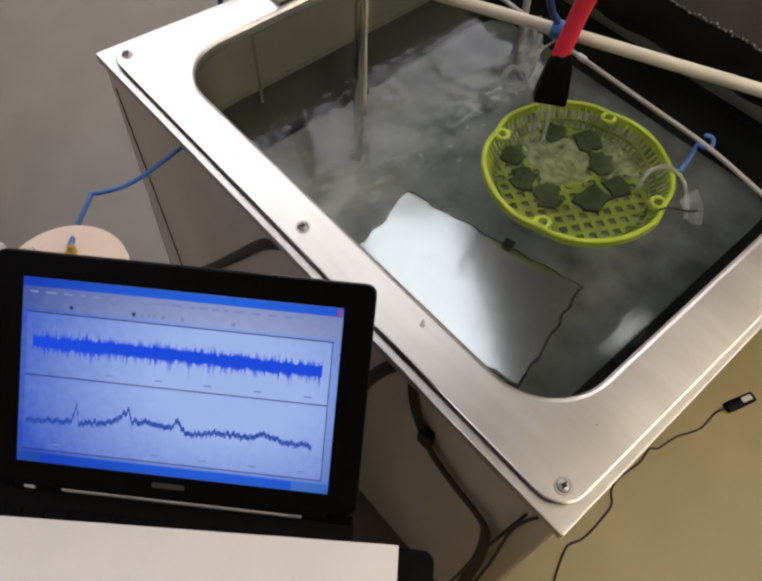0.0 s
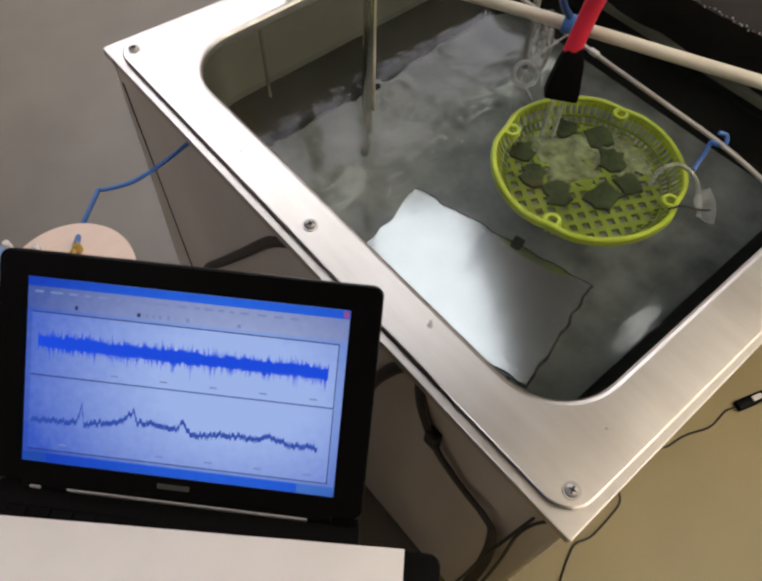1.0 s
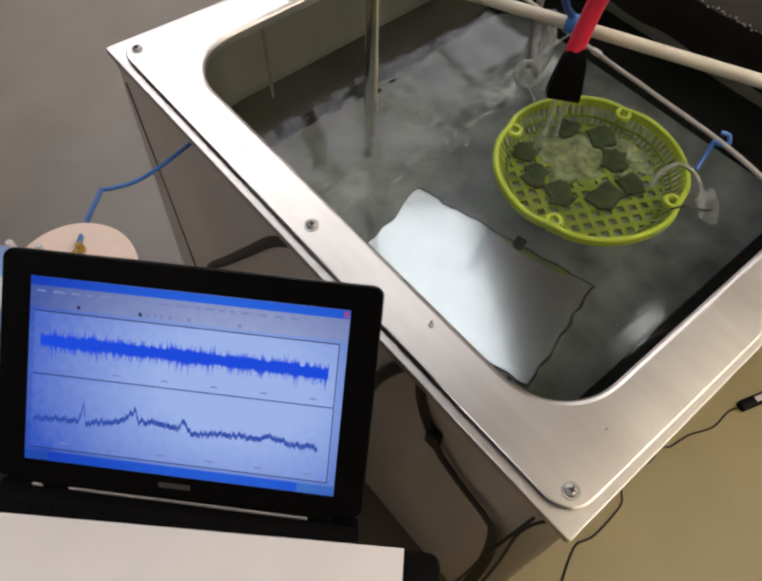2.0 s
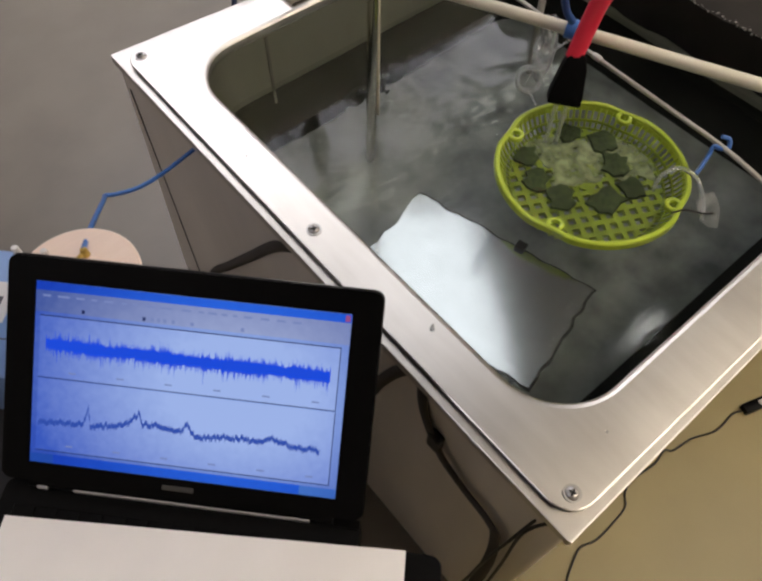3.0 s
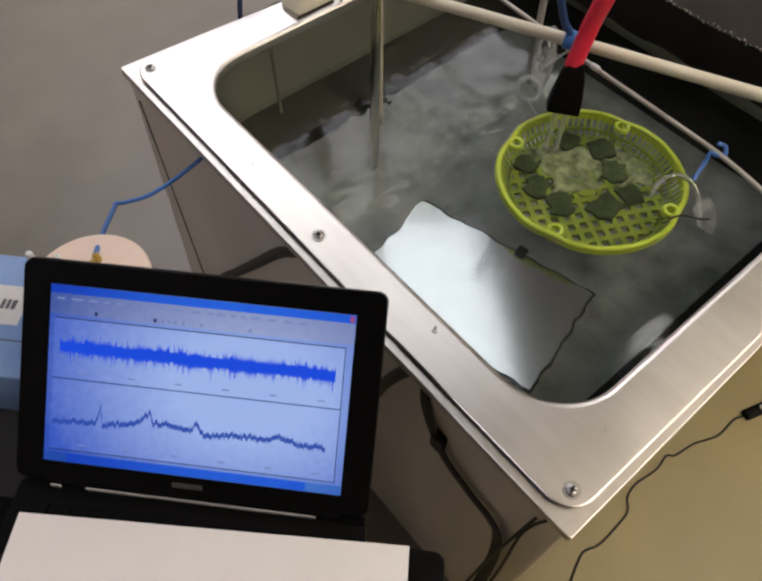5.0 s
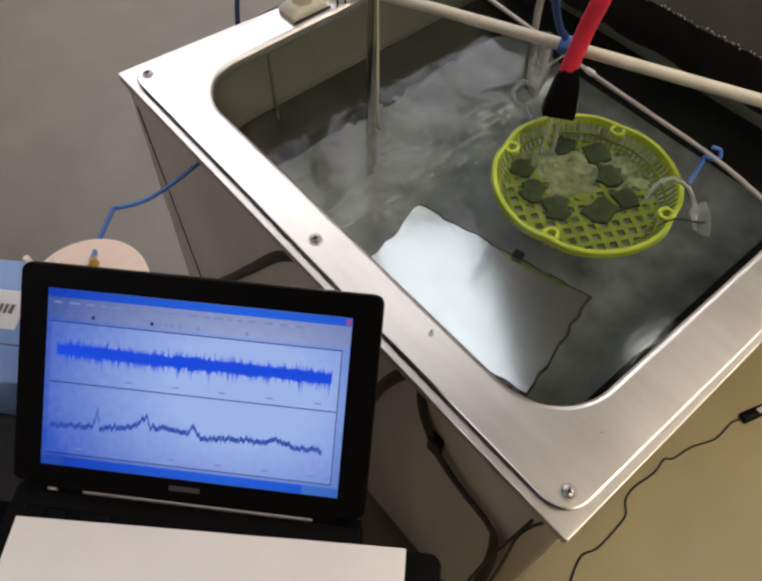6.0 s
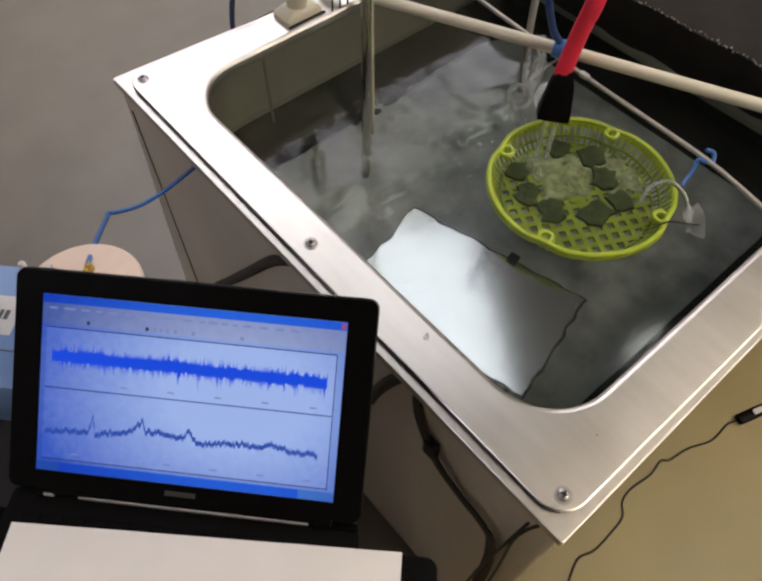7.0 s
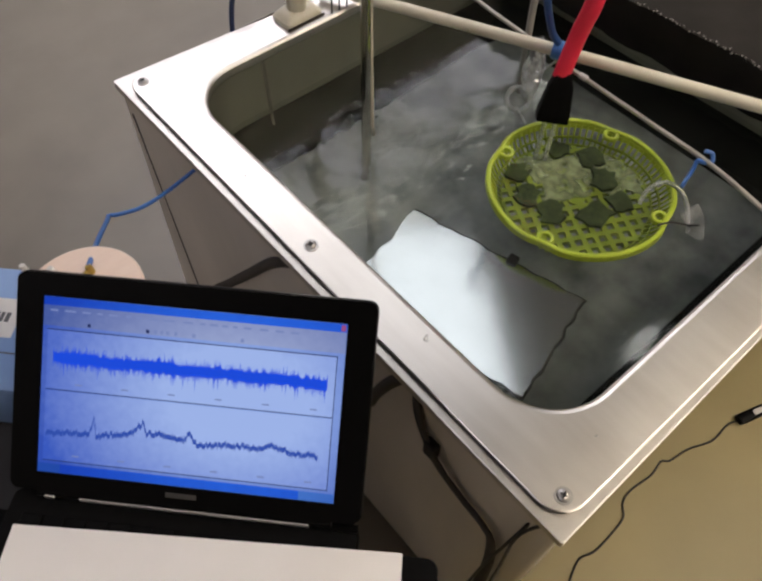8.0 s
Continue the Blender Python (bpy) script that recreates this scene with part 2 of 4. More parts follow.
def smooth_line(points, n=8):
    """A Catmull-Rom line through the points."""
    p = [Vector(q) for q in points]
    p = [2 * p[0] - p[1]] + p + [2 * p[-1] - p[-2]]
    out = []
    for i in range(1, len(p) - 2):
        for k in range(n):
            t = k / n
            a, b, c, d = p[i - 1:i + 3]
            out.append(0.5 * (2 * b + (c - a) * t + (2 * a - 5 * b + 4 * c - d) * t * t + (3 * b - a - 3 * c + d) * t ** 3))
    return out + [p[-2]]


def tube(bm, points, r, seg=10, closed=False, radii=None, flat=1.0):
    """A pipe along points; flat squeezes it across."""
    pts = [Vector(p) for p in points]
    rings, side = [], None
    n = len(pts)
    for i, p in enumerate(pts):
        if closed:
            d = pts[(i + 1) % n] - pts[i - 1]
        else:
            d = pts[min(i + 1, n - 1)] - pts[max(i - 1, 0)]
        d.normalize()
        if side is None:
            side = d.cross(Vector((0, 0, 1)) if abs(d.z) < 0.9 else Vector((1, 0, 0))).normalized()
        side = (side - d * side.dot(d)).normalized()
        up = d.cross(side)
        k = radii[i] if radii else r
        rings.append([bm.verts.new(p + side * (k * math.cos(2 * math.pi * j / seg)) + up * (k * flat * math.sin(2 * math.pi * j / seg))) for j in range(seg)])
    for i in range(n if closed else n - 1):
        a, b = rings[i], rings[(i + 1) % n]
        for j in range(seg):
            bm.faces.new((a[j], a[(j + 1) % seg], b[(j + 1) % seg], b[j]))
    if not closed:
        bm.faces.new(rings[0][::-1])
        bm.faces.new(rings[-1])
    return bm


def round_rect(x0, x1, y0, y1, r, n=10):
    out = []
    for cx, cy, a0 in ((x1 - r, y1 - r, 0), (x0 + r, y1 - r, 90), (x0 + r, y0 + r, 180), (x1 - r, y0 + r, 270)):
        for i in range(n + 1):
            a = radians(a0 + 90 * i / n)
            out.append((cx + r * math.cos(a), cy + r * math.sin(a)))
    return out


def stack(bm, loops, cap_first=False, cap_last=False, closed=False):
    """Skins loops of equal length, each a list of (x, y, z)."""
    rings = [[bm.verts.new(p) for p in l] for l in loops]
    n = len(rings[0])
    pairs = list(zip(rings, rings[1:])) + ([(rings[-1], rings[0])] if closed else [])
    for a, b in pairs:
        for j in range(n):
            bm.faces.new((a[j], a[(j + 1) % n], b[(j + 1) % n], b[j]))
    if cap_first:
        bm.faces.new(rings[0][::-1])
    if cap_last:
        bm.faces.new(rings[-1])
    return bm


def at_z(loop, z):
    return [(x, y, z) for x, y in loop]


# ---- room ----
def room():
    x0, x1, y0, y1 = -2.6, 3.4, -2.2, 4.0
    tagged(part("floor", new_box(x0, x1, 0.10, y1, -0.1, 0.0), FLOOR), "grey-brown painted concrete floor with a dull sheen", kind="structure")
    tagged(part("floor_vinyl", new_box(x0, x1, y0, 0.0995, -0.1, 0.001), OCHRE), "ochre yellow vinyl floor beside the tank", kind="structure")
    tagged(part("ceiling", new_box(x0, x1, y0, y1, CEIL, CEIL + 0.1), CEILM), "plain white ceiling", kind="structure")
    for n, a in (("wall_north", (x0, x1, y1, y1 + 0.12)), ("wall_south", (x0, x1, y0 - 0.12, y0)), ("wall_east", (x1, x1 + 0.12, y0 - 0.12, y1 + 0.12)), ("wall_west", (x0 - 0.12, x0, y0 - 0.12, y1 + 0.12))):
        tagged(part(n, new_box(*a, -0.1, CEIL + 0.1), WALLM), "plain off-white painted wall", kind="structure")


def ceiling_light(cx, cy, lx, ly, lamp=None):
    e = tagged(empty("ceiling_light", pose(cx, cy, CEIL)), "white ceiling light with a glowing flat diffuser", "ceiling light", "ceiling lights")
    a, b = round_rect(-lx / 2, lx / 2, -ly / 2, ly / 2, 0.02, 3), round_rect(-lx / 2 + 0.02, lx / 2 - 0.02, -ly / 2 + 0.02, ly / 2 - 0.02, 0.01, 3)
    part("frame", stack(bmesh.new(), [at_z(a, -0.001), at_z(a, -0.05), at_z(b, -0.05), at_z(b, -0.001)], closed=True), LABEL, e)
    part("diffuser", stack(bmesh.new(), [at_z(b, -0.03), at_z(b, -0.04)], True, True), lamp or LAMP, e)
    return e


# ---- tank ----
TX, TY = 0.868, 0.90                       # outer size of the tank
HOLE = (0.060, 0.800, 0.070, 0.812)


def skewed(loop):
    """The far edge of the rim runs a little out of square, and the near one the least bit."""
    return [(x, y - 0.075 * max(x, 0) * min(max((y - 0.6) / 0.2, 0), 1) + (min(0.030 * max(x, 0), 0.0095) if y < 0 else 0)) for x, y in loop]


def screw(parent, x, y, z, turn):
    s = part("screw", cylinder(bmesh.new(), 0.0095, 0.0095, 0, 0.0012, seg=24), CHROME, parent, smooth=True)
    s.location = (x, y, z)
    bm = bmesh.new()
    lathe(bm, [(0.0072, 0.001), (0.0070, 0.0022), (0.0055, 0.0036), (0.0028, 0.0042), (0.0024, 0.0026), (0, 0.0024)], 24)
    h = part("head", bm, CHROME, s, smooth=True)
    c = bmesh.new()
    box(c, -0.0042, 0.0042, -0.0007, 0.0007, 0.003, 0.0043)
    box(c, -0.0007, 0.0007, -0.0042, 0.0042, 0.003, 0.00432)
    k = part("cross_slot", c, BLACK_FILL, s)
    k.rotation_euler.z = radians(turn)
    return h


def water_tank():
    e = tagged(empty("water_tank"), "square stainless steel water tank with a wide bolted rim", "tank")
    # outer shell, tapering slightly to the floor
    t0, t1 = round_rect(-0.003, TX - 0.004, 0.001, TY + 0.006, 0.006, 3), round_rect(0.004, TX - 0.05, 0.018, TY + 0.125, 0.006, 3)
    bm = stack(bmesh.new(), [at_z(t0, RIM - 0.012), at_z(t1, 0.06)], False, True)
    part("body", bm, STEEL_SIDE, e, "dull stainless side panels")
    for x, y in ((0.1, 0.1), (TX - 0.1, 0.1), (0.1, TY - 0.07), (TX - 0.1, TY - 0.07)):
        part("foot", cylinder(bmesh.new(), 0.03, 0.025, 0.0, 0.062, pose(x, y, 0)), BLACK_MATT, e, "black levelling foot")
    # folded seams on the near side panel
    for y0, y1 in ((0.893, 0.922),):
        part("seam", tube(bmesh.new(), [(-0.0020, y0, RIM - 0.06), (0.0008, y0 + 0.4 * (y1 - y0), 0.45), (0.0034, y1, 0.10)], 0.0024, 6), BROWN, e, "dark vertical panel seam")
    # flange
    hole = round_rect(*HOLE, 0.088, 12)
    x0, x1, y0, y1 = HOLE
    hole_in = round_rect(x0 + 0.003, x1 - 0.003, y0 + 0.003, y1 - 0.003, 0.085, 12)
    out = skewed(round_rect(-0.010, TX, -0.0055, TY + 0.007, 0.004, 12))
    part("flange", stack(bmesh.new(), [at_z(out, RIM - 0.012), at_z(out, RIM - 0.0005), at_z(skewed(round_rect(-0.009, TX - 0.001, -0.0040, TY + 0.006, 0.004, 12)), RIM), at_z(hole, RIM), at_z(hole, RIM - 0.012)], closed=True), STEEL_EDGE, e, "folded steel flange with a sharp corner")
    # Black band between flange and plate, painting the shadow of the gap.
    g = skewed(round_rect(0.0034, TX - 0.0165, 0.0085, TY - 0.0215, 0.03, 12))
    part("groove_shade", stack(bmesh.new(), [at_z(g, RIM), at_z(g, RIM + 0.0050), at_z(hole, RIM + 0.0050), at_z(hole, RIM)], closed=True), BLACK_FILL, e, "thin black band standing in for the groove's shadow")
    a, b = skewed(round_rect(0.0015, TX - 0.0125, 0.0055, TY - 0.013, 0.034, 12)), skewed(round_rect(0.0028, TX - 0.0140, 0.0076, TY - 0.0145, 0.0325, 12))
    h2 = round_rect(x0 - 0.004, x1 + 0.004, y0 - 0.004, y1 + 0.004, 0.091, 12)
    part("top_plate", stack(bmesh.new(), [at_z(a, RIM + 0.0050), at_z(a, RIM + 0.0063), at_z(b, RIM + 0.007), at_z(h2, RIM + 0.007), at_z(hole, RIM + 0.0055), at_z(hole_in, RIM + 0.003), at_z(hole_in, RIM - 0.004), at_z(hole, RIM - 0.004), at_z(hole, RIM + 0.0050)], closed=True), STEEL, e, "brushed steel rim plate with rounded corners")
    z = RIM + 0.007
    for i, (x, y) in enumerate(((0.0245, 0.0255), (0.0250, 0.445), (0.0225, 0.866), (TX - 0.025, 0.0255), (TX - 0.025, 0.453), (TX - 0.025, 0.822), (0.42, 0.842), (0.46, 0.0255))):
        screw(e, x, y, z, 20 + 47 * i)
    # inner basin
    deep = round_rect(x0 + 0.006, x1 - 0.006, y0 + 0.006, y1 - 0.006, 0.082, 12)
    # Set in further on the near side, so black wall draws the rim's shade.
    low = round_rect(x0 + 0.03, x1 - 0.03, y0 + 0.045, y1 - 0.03, 0.06, 12)
    thick = round_rect(x0 - 0.02, x1 + 0.02, y0 - 0.02, y1 + 0.02, 0.1, 12)
    zm = WATER - 0.02
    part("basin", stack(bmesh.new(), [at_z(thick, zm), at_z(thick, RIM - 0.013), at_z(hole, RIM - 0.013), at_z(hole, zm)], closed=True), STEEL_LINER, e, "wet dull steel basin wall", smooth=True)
    part("lower_wall", stack(bmesh.new(), [at_z(thick, 0.42), at_z(thick, zm), at_z(hole, zm), at_z(deep, 0.46), at_z(low, 0.45)], True, True), SHADED_WALL, e, "lower basin wall coloured near black for the underwater shade", smooth=True)
    part("basin_bottom", stack(bmesh.new(), [at_z(low, 0.451), at_z(low, 0.455)], True, True), SILT, e, "grey-green silt on the basin bottom")
    part("weld_seam", new_box(0.201, 0.206, y1 - 0.0018, y1 + 0.001, 0.5, RIM - 0.014, 0.0005), SEAM, e, "dark vertical weld line")
    return e


def water():
    """Rippled surface as one sheet, wider than the basin so that its rim stays inside the wall."""
    x0, x1, y0, y1 = HOLE[0] - 0.012, HOLE[1] + 0.012, HOLE[2] - 0.012, HOLE[3] + 0.012
    nx, ny = 330, 345
    vs, fs = [], []
    for j in range(ny + 1):
        for i in range(nx + 1):
            x, y = x0 + (x1 - x0) * i / nx, y0 + (y1 - y0) * j / ny
            d = math.hypot(x - 0.33, y - 0.61)
            calm = 0.05 + 0.24 * math.exp(-(d / 0.24) ** 2) + 1.8 * math.exp(-(d / 0.075) ** 2) + 0.13 * min(max((y - 0.58) / 0.10, 0), 1)
            h = 0.0048 * noise.noise(Vector((x * 6.5, y * 10, 0.3))) + 0.0011 * noise.noise(Vector((x * 30, y * 44, 1.7))) + 0.0006 * noise.noise(Vector((x * 62, y * 95, 4.1)))
            r = math.hypot(x - 0.304, y - 0.66)
            h += 0.0012 * math.sin(r * 190) * math.exp(-r * 14)
            streak = math.exp(-((x - 0.30) / 0.14) ** 2 - ((y - 0.11) / 0.06) ** 2)
            vs.append((x, y, h * calm + 0.00006 * streak * noise.noise(Vector((x * 70, y * 190, 7.7)))))
    for j in range(ny):
        for i in range(nx):
            a = j * (nx + 1) + i
            fs.append((a, a + 1, a + nx + 2, a + nx + 1))
    me = bpy.data.meshes.new("water")
    me.from_pydata(vs, [], fs)
    me.materials.append(WATER_M)
    me.shade_smooth()
    ob = tagged(new("water", me), "murky grey-green water with small ripples", "water", kind="structure")
    ob.location.z = WATER
    return ob


def metal_sheet():
    c, u, v = Vector((0.208, 0.327, 0)), Vector((0.24, -0.97, 0)).normalized(), Vector((0.97, 0.24, 0)).normalized()
    m = Matrix(((u.x, v.x, 0, c.x), (u.y, v.y, 0, c.y), (0, 0, 1, 0.602), (0, 0, 0, 1)))
    e = tagged(empty("metal_sheet", m), "bright aluminium sheet lying under the water", "metal sheet")
    rnd = random.Random(21)
    corners = [(-0.148, -0.105), (0.148, -0.105), (0.148, 0.080), (-0.148, 0.080)]
    loop = []
    for (ax, ay), (bx, by) in zip(corners, corners[1:] + corners[:1]):
        for k in range(26):
            f = k / 26
            n = 0.0052 * noise.noise(Vector((ax + (bx - ax) * f, ay + (by - ay) * f, 0.2)) * 42) + rnd.uniform(-0.0006, 0.0006)
            loop.append((ax + (bx - ax) * f + (n if ax == bx else 0), ay + (by - ay) * f + (n if ay == by else 0)))
    part("plate", stack(bmesh.new(), [at_z(loop, -0.001), at_z([(x * 1.001, y * 1.001) for x, y in loop], 0.0), at_z(loop, 0.001)], True, True), PLATE, e)
    part("edge_strip", stack(bmesh.new(), [[(x * 1.016 + 0.0012, y * 1.01 + (0.0026 if y > 0 else -0.0016), z) for x, y in loop] for z in (-0.006, -0.0015)], True, True), BLACK_FILL, e, "dark backing that shows as a thin edge")
    part("clip", new_box(0.02, 0.036, 0.075, 0.092, -0.004, 0.009, 0.002), BLACK_FILL, e, "small black clip on the sheet edge")
    for x in (-0.12, 0.12):
        for y in (-0.08, 0.055):
            part("leg", cylinder(bmesh.new(), 0.004, 0.004, -0.1465, -0.006, pose(x, y, 0), 10), BLACK_FILL, e)
    return e


# ---- basket ----
BC = Vector((0.456, 0.337, 0))
RIM_Z, FLOOR_Z = 0.660, 0.618
LUGS = (17, 107, 197, 287)


def lobed(a):
    """Rim outline: a circle drawn in a little at each lug."""
    k = 0.0
    for l in LUGS:
        d = (a - radians(l) + math.pi) % (2 * math.pi) - math.pi
        k += math.exp(-(d / 0.16) ** 2)
    return 1 - 0.035 * k


def basket():
    e = tagged(empty("basket", Matrix.Translation(BC)), "lime green plastic basket floating in the water", "basket")
    bm = bmesh.new()
    R = 0.144
    lathe(bm, [(R - 0.006, RIM_Z - 0.004), (R - 0.006, RIM_Z + 0.001), (R - 0.004, RIM_Z + 0.003), (R, RIM_Z + 0.003), (R + 0.002, RIM_Z + 0.001), (R + 0.002, RIM_Z - 0.009), (R, RIM_Z - 0.010), (R - 0.001, RIM_Z - 0.003), (R - 0.006, RIM_Z - 0.004)], 96, lobed)
    part("rim", bm, GREEN, e, "lime green rolled rim", True)
    # slotted wall
    bm = bmesh.new()
    for r, z in ((0.139, RIM_Z - 0.008), (0.127, RIM_Z - 0.024), (0.118, FLOOR_Z + 0.002)):
        lathe(bm, [(r - 0.002, z - 0.003), (r, z - 0.003), (r + 0.001, z + 0.003), (r - 0.001, z + 0.003), (r - 0.002, z - 0.003)], 72, lobed)
    n = 84
    for i in range(n):
        a = 2 * math.pi * i / n
        k = lobed(a)
        tube(bm, [(0.1175 * k * math.cos(a), 0.1175 * k * math.sin(a), FLOOR_Z + 0.001), (0.1395 * k * math.cos(a), 0.1395 * k * math.sin(a), RIM_Z - 0.002)], 0.0019, 5)
    part("side_wall", bm, GREEN, e, "slotted basket wall", True)
    for l in LUGS:
        a = radians(l)
        bm = bmesh.new()
        lathe(bm, [(0.0070, -0.0065), (0.0072, -0.0004), (0.0086, 0.0006), (0.0116, 0.0006), (0.0130, -0.001), (0.0130, -0.0065), (0.0070, -0.0065)], 20)
        bmesh.ops.translate(bm, verts=bm.verts, vec=(0.1275 * math.cos(a), 0.1275 * math.sin(a), RIM_Z + 0.001))
        part("lug", bm, GREEN, e, "round hollow lug on the rim", True)
    # grid floor
    bm = bmesh.new()
    r, step = 0.1185, 0.0195
    k = int(r / step)
    tilt = pose(0, 0, 0, 0, 0, 62)
    for i in range(-k, k + 1):
        s = i * step
        h = math.sqrt(max(r * r - s * s, 1e-6))
        box(bm, s - 0.0043, s + 0.0043, -h, h, FLOOR_Z - 0.008, FLOOR_Z + 0.002, m=tilt)
        box(bm, -h, h, s - 0.0043, s + 0.0043, FLOOR_Z - 0.0081, FLOOR_Z + 0.0019, m=tilt)
    part("grid_floor", bm, GREEN, e, "square-holed basket floor")
    bm = bmesh.new()
    cylinder(bm, 0.016, 0.016, FLOOR_Z - 0.0025, FLOOR_Z + 0.0025, pose(0, 0, 0), 24)
    part("hub", bm, GREEN, e, "solid disc in the basket floor")
    return e


PADS = ((0.512, 0.424, 10, 0.040), (0.540, 0.377, 60, 0.046), (0.516, 0.331, 35, 0.050), (0.499, 0.284, 75, 0.042), (0.450, 0.292, 15, 0.056),
        (0.422, 0.435, 50, 0.042), (0.400, 0.388, 20, 0.044), (0.401, 0.341, 65, 0.048))


def pad(i, x, y, turn, size):
    rnd = random.Random(40 + i)
    bm = bmesh.new()
    n = 14
    pts = []
    for k in range(n):
        a = 2 * math.pi * k / n
        sq = 1 / max(abs(math.cos(a)), abs(math.sin(a))) ** 0.75
        pts.append((0.55 * size * sq * math.cos(a) * rnd.uniform(0.72, 1.1), 0.50 * size * sq * math.sin(a) * rnd.uniform(0.66, 1.1)))
    stack(bm, [[(px * 0.9, py * 0.9, 0) for px, py in pts], [(px, py, 0.003) for px, py in pts], [(px * 0.93, py * 0.93, 0.0075 + rnd.uniform(-0.001, 0.001)) for px, py in pts]], True, True)
    ob = part("slab", bm, PAD, None, "", True)
    ob.matrix_basis = pose(x, y, FLOOR_Z + 0.0022, rnd.uniform(-2, 2), rnd.uniform(-2, 2), turn)
    return tagged(ob, "wet dark grey-green slab lying in the basket", "slab", "slabs in the basket")


def film(i, cx, cy, size, turn):
    """Thin milky film lying in the basket."""
    rnd = random.Random(90 + i)
    bm = bmesh.new()
    n = 40
    rad = [0.85 + 0.55 * noise.noise(Vector((1.6 * math.cos(2 * math.pi * k / n), 1.6 * math.sin(2 * math.pi * k / n), 3.3 * i))) for k in range(n)]
    rings = []
    for f in (0.0, 0.35, 0.7, 1.0):
        rings.append([(size * f * rad[k] * math.cos(2 * math.pi * k / n), 0.7 * size * f * rad[k] * math.sin(2 * math.pi * k / n), rnd.uniform(0, 0.0012)) for k in range(n)])
    top = [[(x, y, z + 0.001) for x, y, z in r] for r in rings]
    stack(bm, rings[1:] + top[:0:-1], True, True)
    ob = part("plastic_film", bm, FILM, None, "", True)
    ob.matrix_basis = pose(cx, cy, FLOOR_Z + 0.0024, 0, 0, turn)
    return tagged(ob, "milky translucent film lying over the basket floor", "plastic film", "films in the basket")


def flap():
    """Clear flap at the near hook."""
    bm = bmesh.new()
    pts = [(0.512, 0.196, 0.668), (0.543, 0.190, 0.676), (0.540, 0.168, 0.660), (0.517, 0.150, 0.647), (0.505, 0.163, 0.650)]
    stack(bm, [pts, [(x, y, z + 0.0012) for x, y, z in pts]], True, True)
    tagged(part("plastic_flap", bm, FLAP, None), "small cloudy plastic flap at the hook", "plastic flap")


def ring(name, points, r, mat, label, category, group=""):
    ob = part(name, tube(bmesh.new(), smooth_line(points, 8), r, 10), mat, None, "", True)
    return tagged(ob, label, category, group)


# ---- things over the tank ----
def pipes():
    bm = tube(bmesh.new(), [(0.365, 0.868, 0.7755), (0.428, 0.730, 0.777), (0.545, 0.473, 0.777), (0.665, 0.210, 0.7755), (0.745, 0.035, 0.7745)], 0.0094, 20)
    tagged(part("pipe", bm, CREAM, None, "", True), "cream plastic pipe laid across the tank rim", "pipe")
    # thin rod from the far rim, held under the pipe
    bm = tube(bmesh.new(), smooth_line([(0.585, 0.880, 0.7615), (0.571, 0.700, 0.750), (0.572, 0.560, 0.739), (0.575, 0.460, 0.729), (0.582, 0.330, 0.7185), (0.580, 0.212, 0.7150), (0.569, 0.112, 0.7075), (0.559, 0.060, 0.7045)], 5), 0.0036, 10)
    tagged(part("rod", bm, ROD_M, None, "", True), "thin pale grey rod hanging under the pipe", "rod")
    for a, b in (((0.5755, 0.461, 0.7293), (0.5765, 0.445, 0.7280)), ((0.5665, 0.099, 0.7068), (0.5632, 0.082, 0.7058))):
        ob = part("collar", tube(bmesh.new(), [a, Vector(a).lerp(Vector(b), 0.1), Vector(a).lerp(Vector(b), 0.9), b], 0.005, 14, radii=[0.0040, 0.0050, 0.0050, 0.0040]), LABEL, None, "", True)
        tagged(ob, "small white collar on the thin rod", "collar", "rod collars")
    # upright steel tube; a pale strand paints the highlight on one edge
    e = tagged(empty("steel_tube", pose(0.297, 0.665, 0)), "upright stainless steel tube dipping into the water", "tube")
    bm = bmesh.new()
    lathe(bm, [(0.0065, 0.45), (0.0083, 0.45), (0.0083, 1.30), (0.0065, 1.30), (0.0065, 0.45)], 28)
    bmesh.ops.transform(bm, matrix=Matrix.Translation((0, 0, 0.64)) @ pose(0, 0, 0, -1.0, 2.2) @ Matrix.Translation((0, 0, -0.64)), verts=bm.verts)
    part("pipe_wall", bm, POLISHED, e, "", True)
    bm = tube(bmesh.new(), [(0.0105, -0.004, 0.61), (0.013, -0.002, 0.95), (0.0185, 0, 1.3)], 0.0026, 8)
    part("edge_highlight", bm, CREAM, e, "pale strand painting the bright line on the tube's edge", True)
    bm = tube(bmesh.new(), [(0.666, 0.630, 0.40), (0.668, 0.642, 0.70), (0.676, 0.652, 1.2)], 0.0065, 12)
    tagged(part("stirrer_rod", bm, ROD_M, None, "", True), "slim grey upright rod standing in the water", "rod")


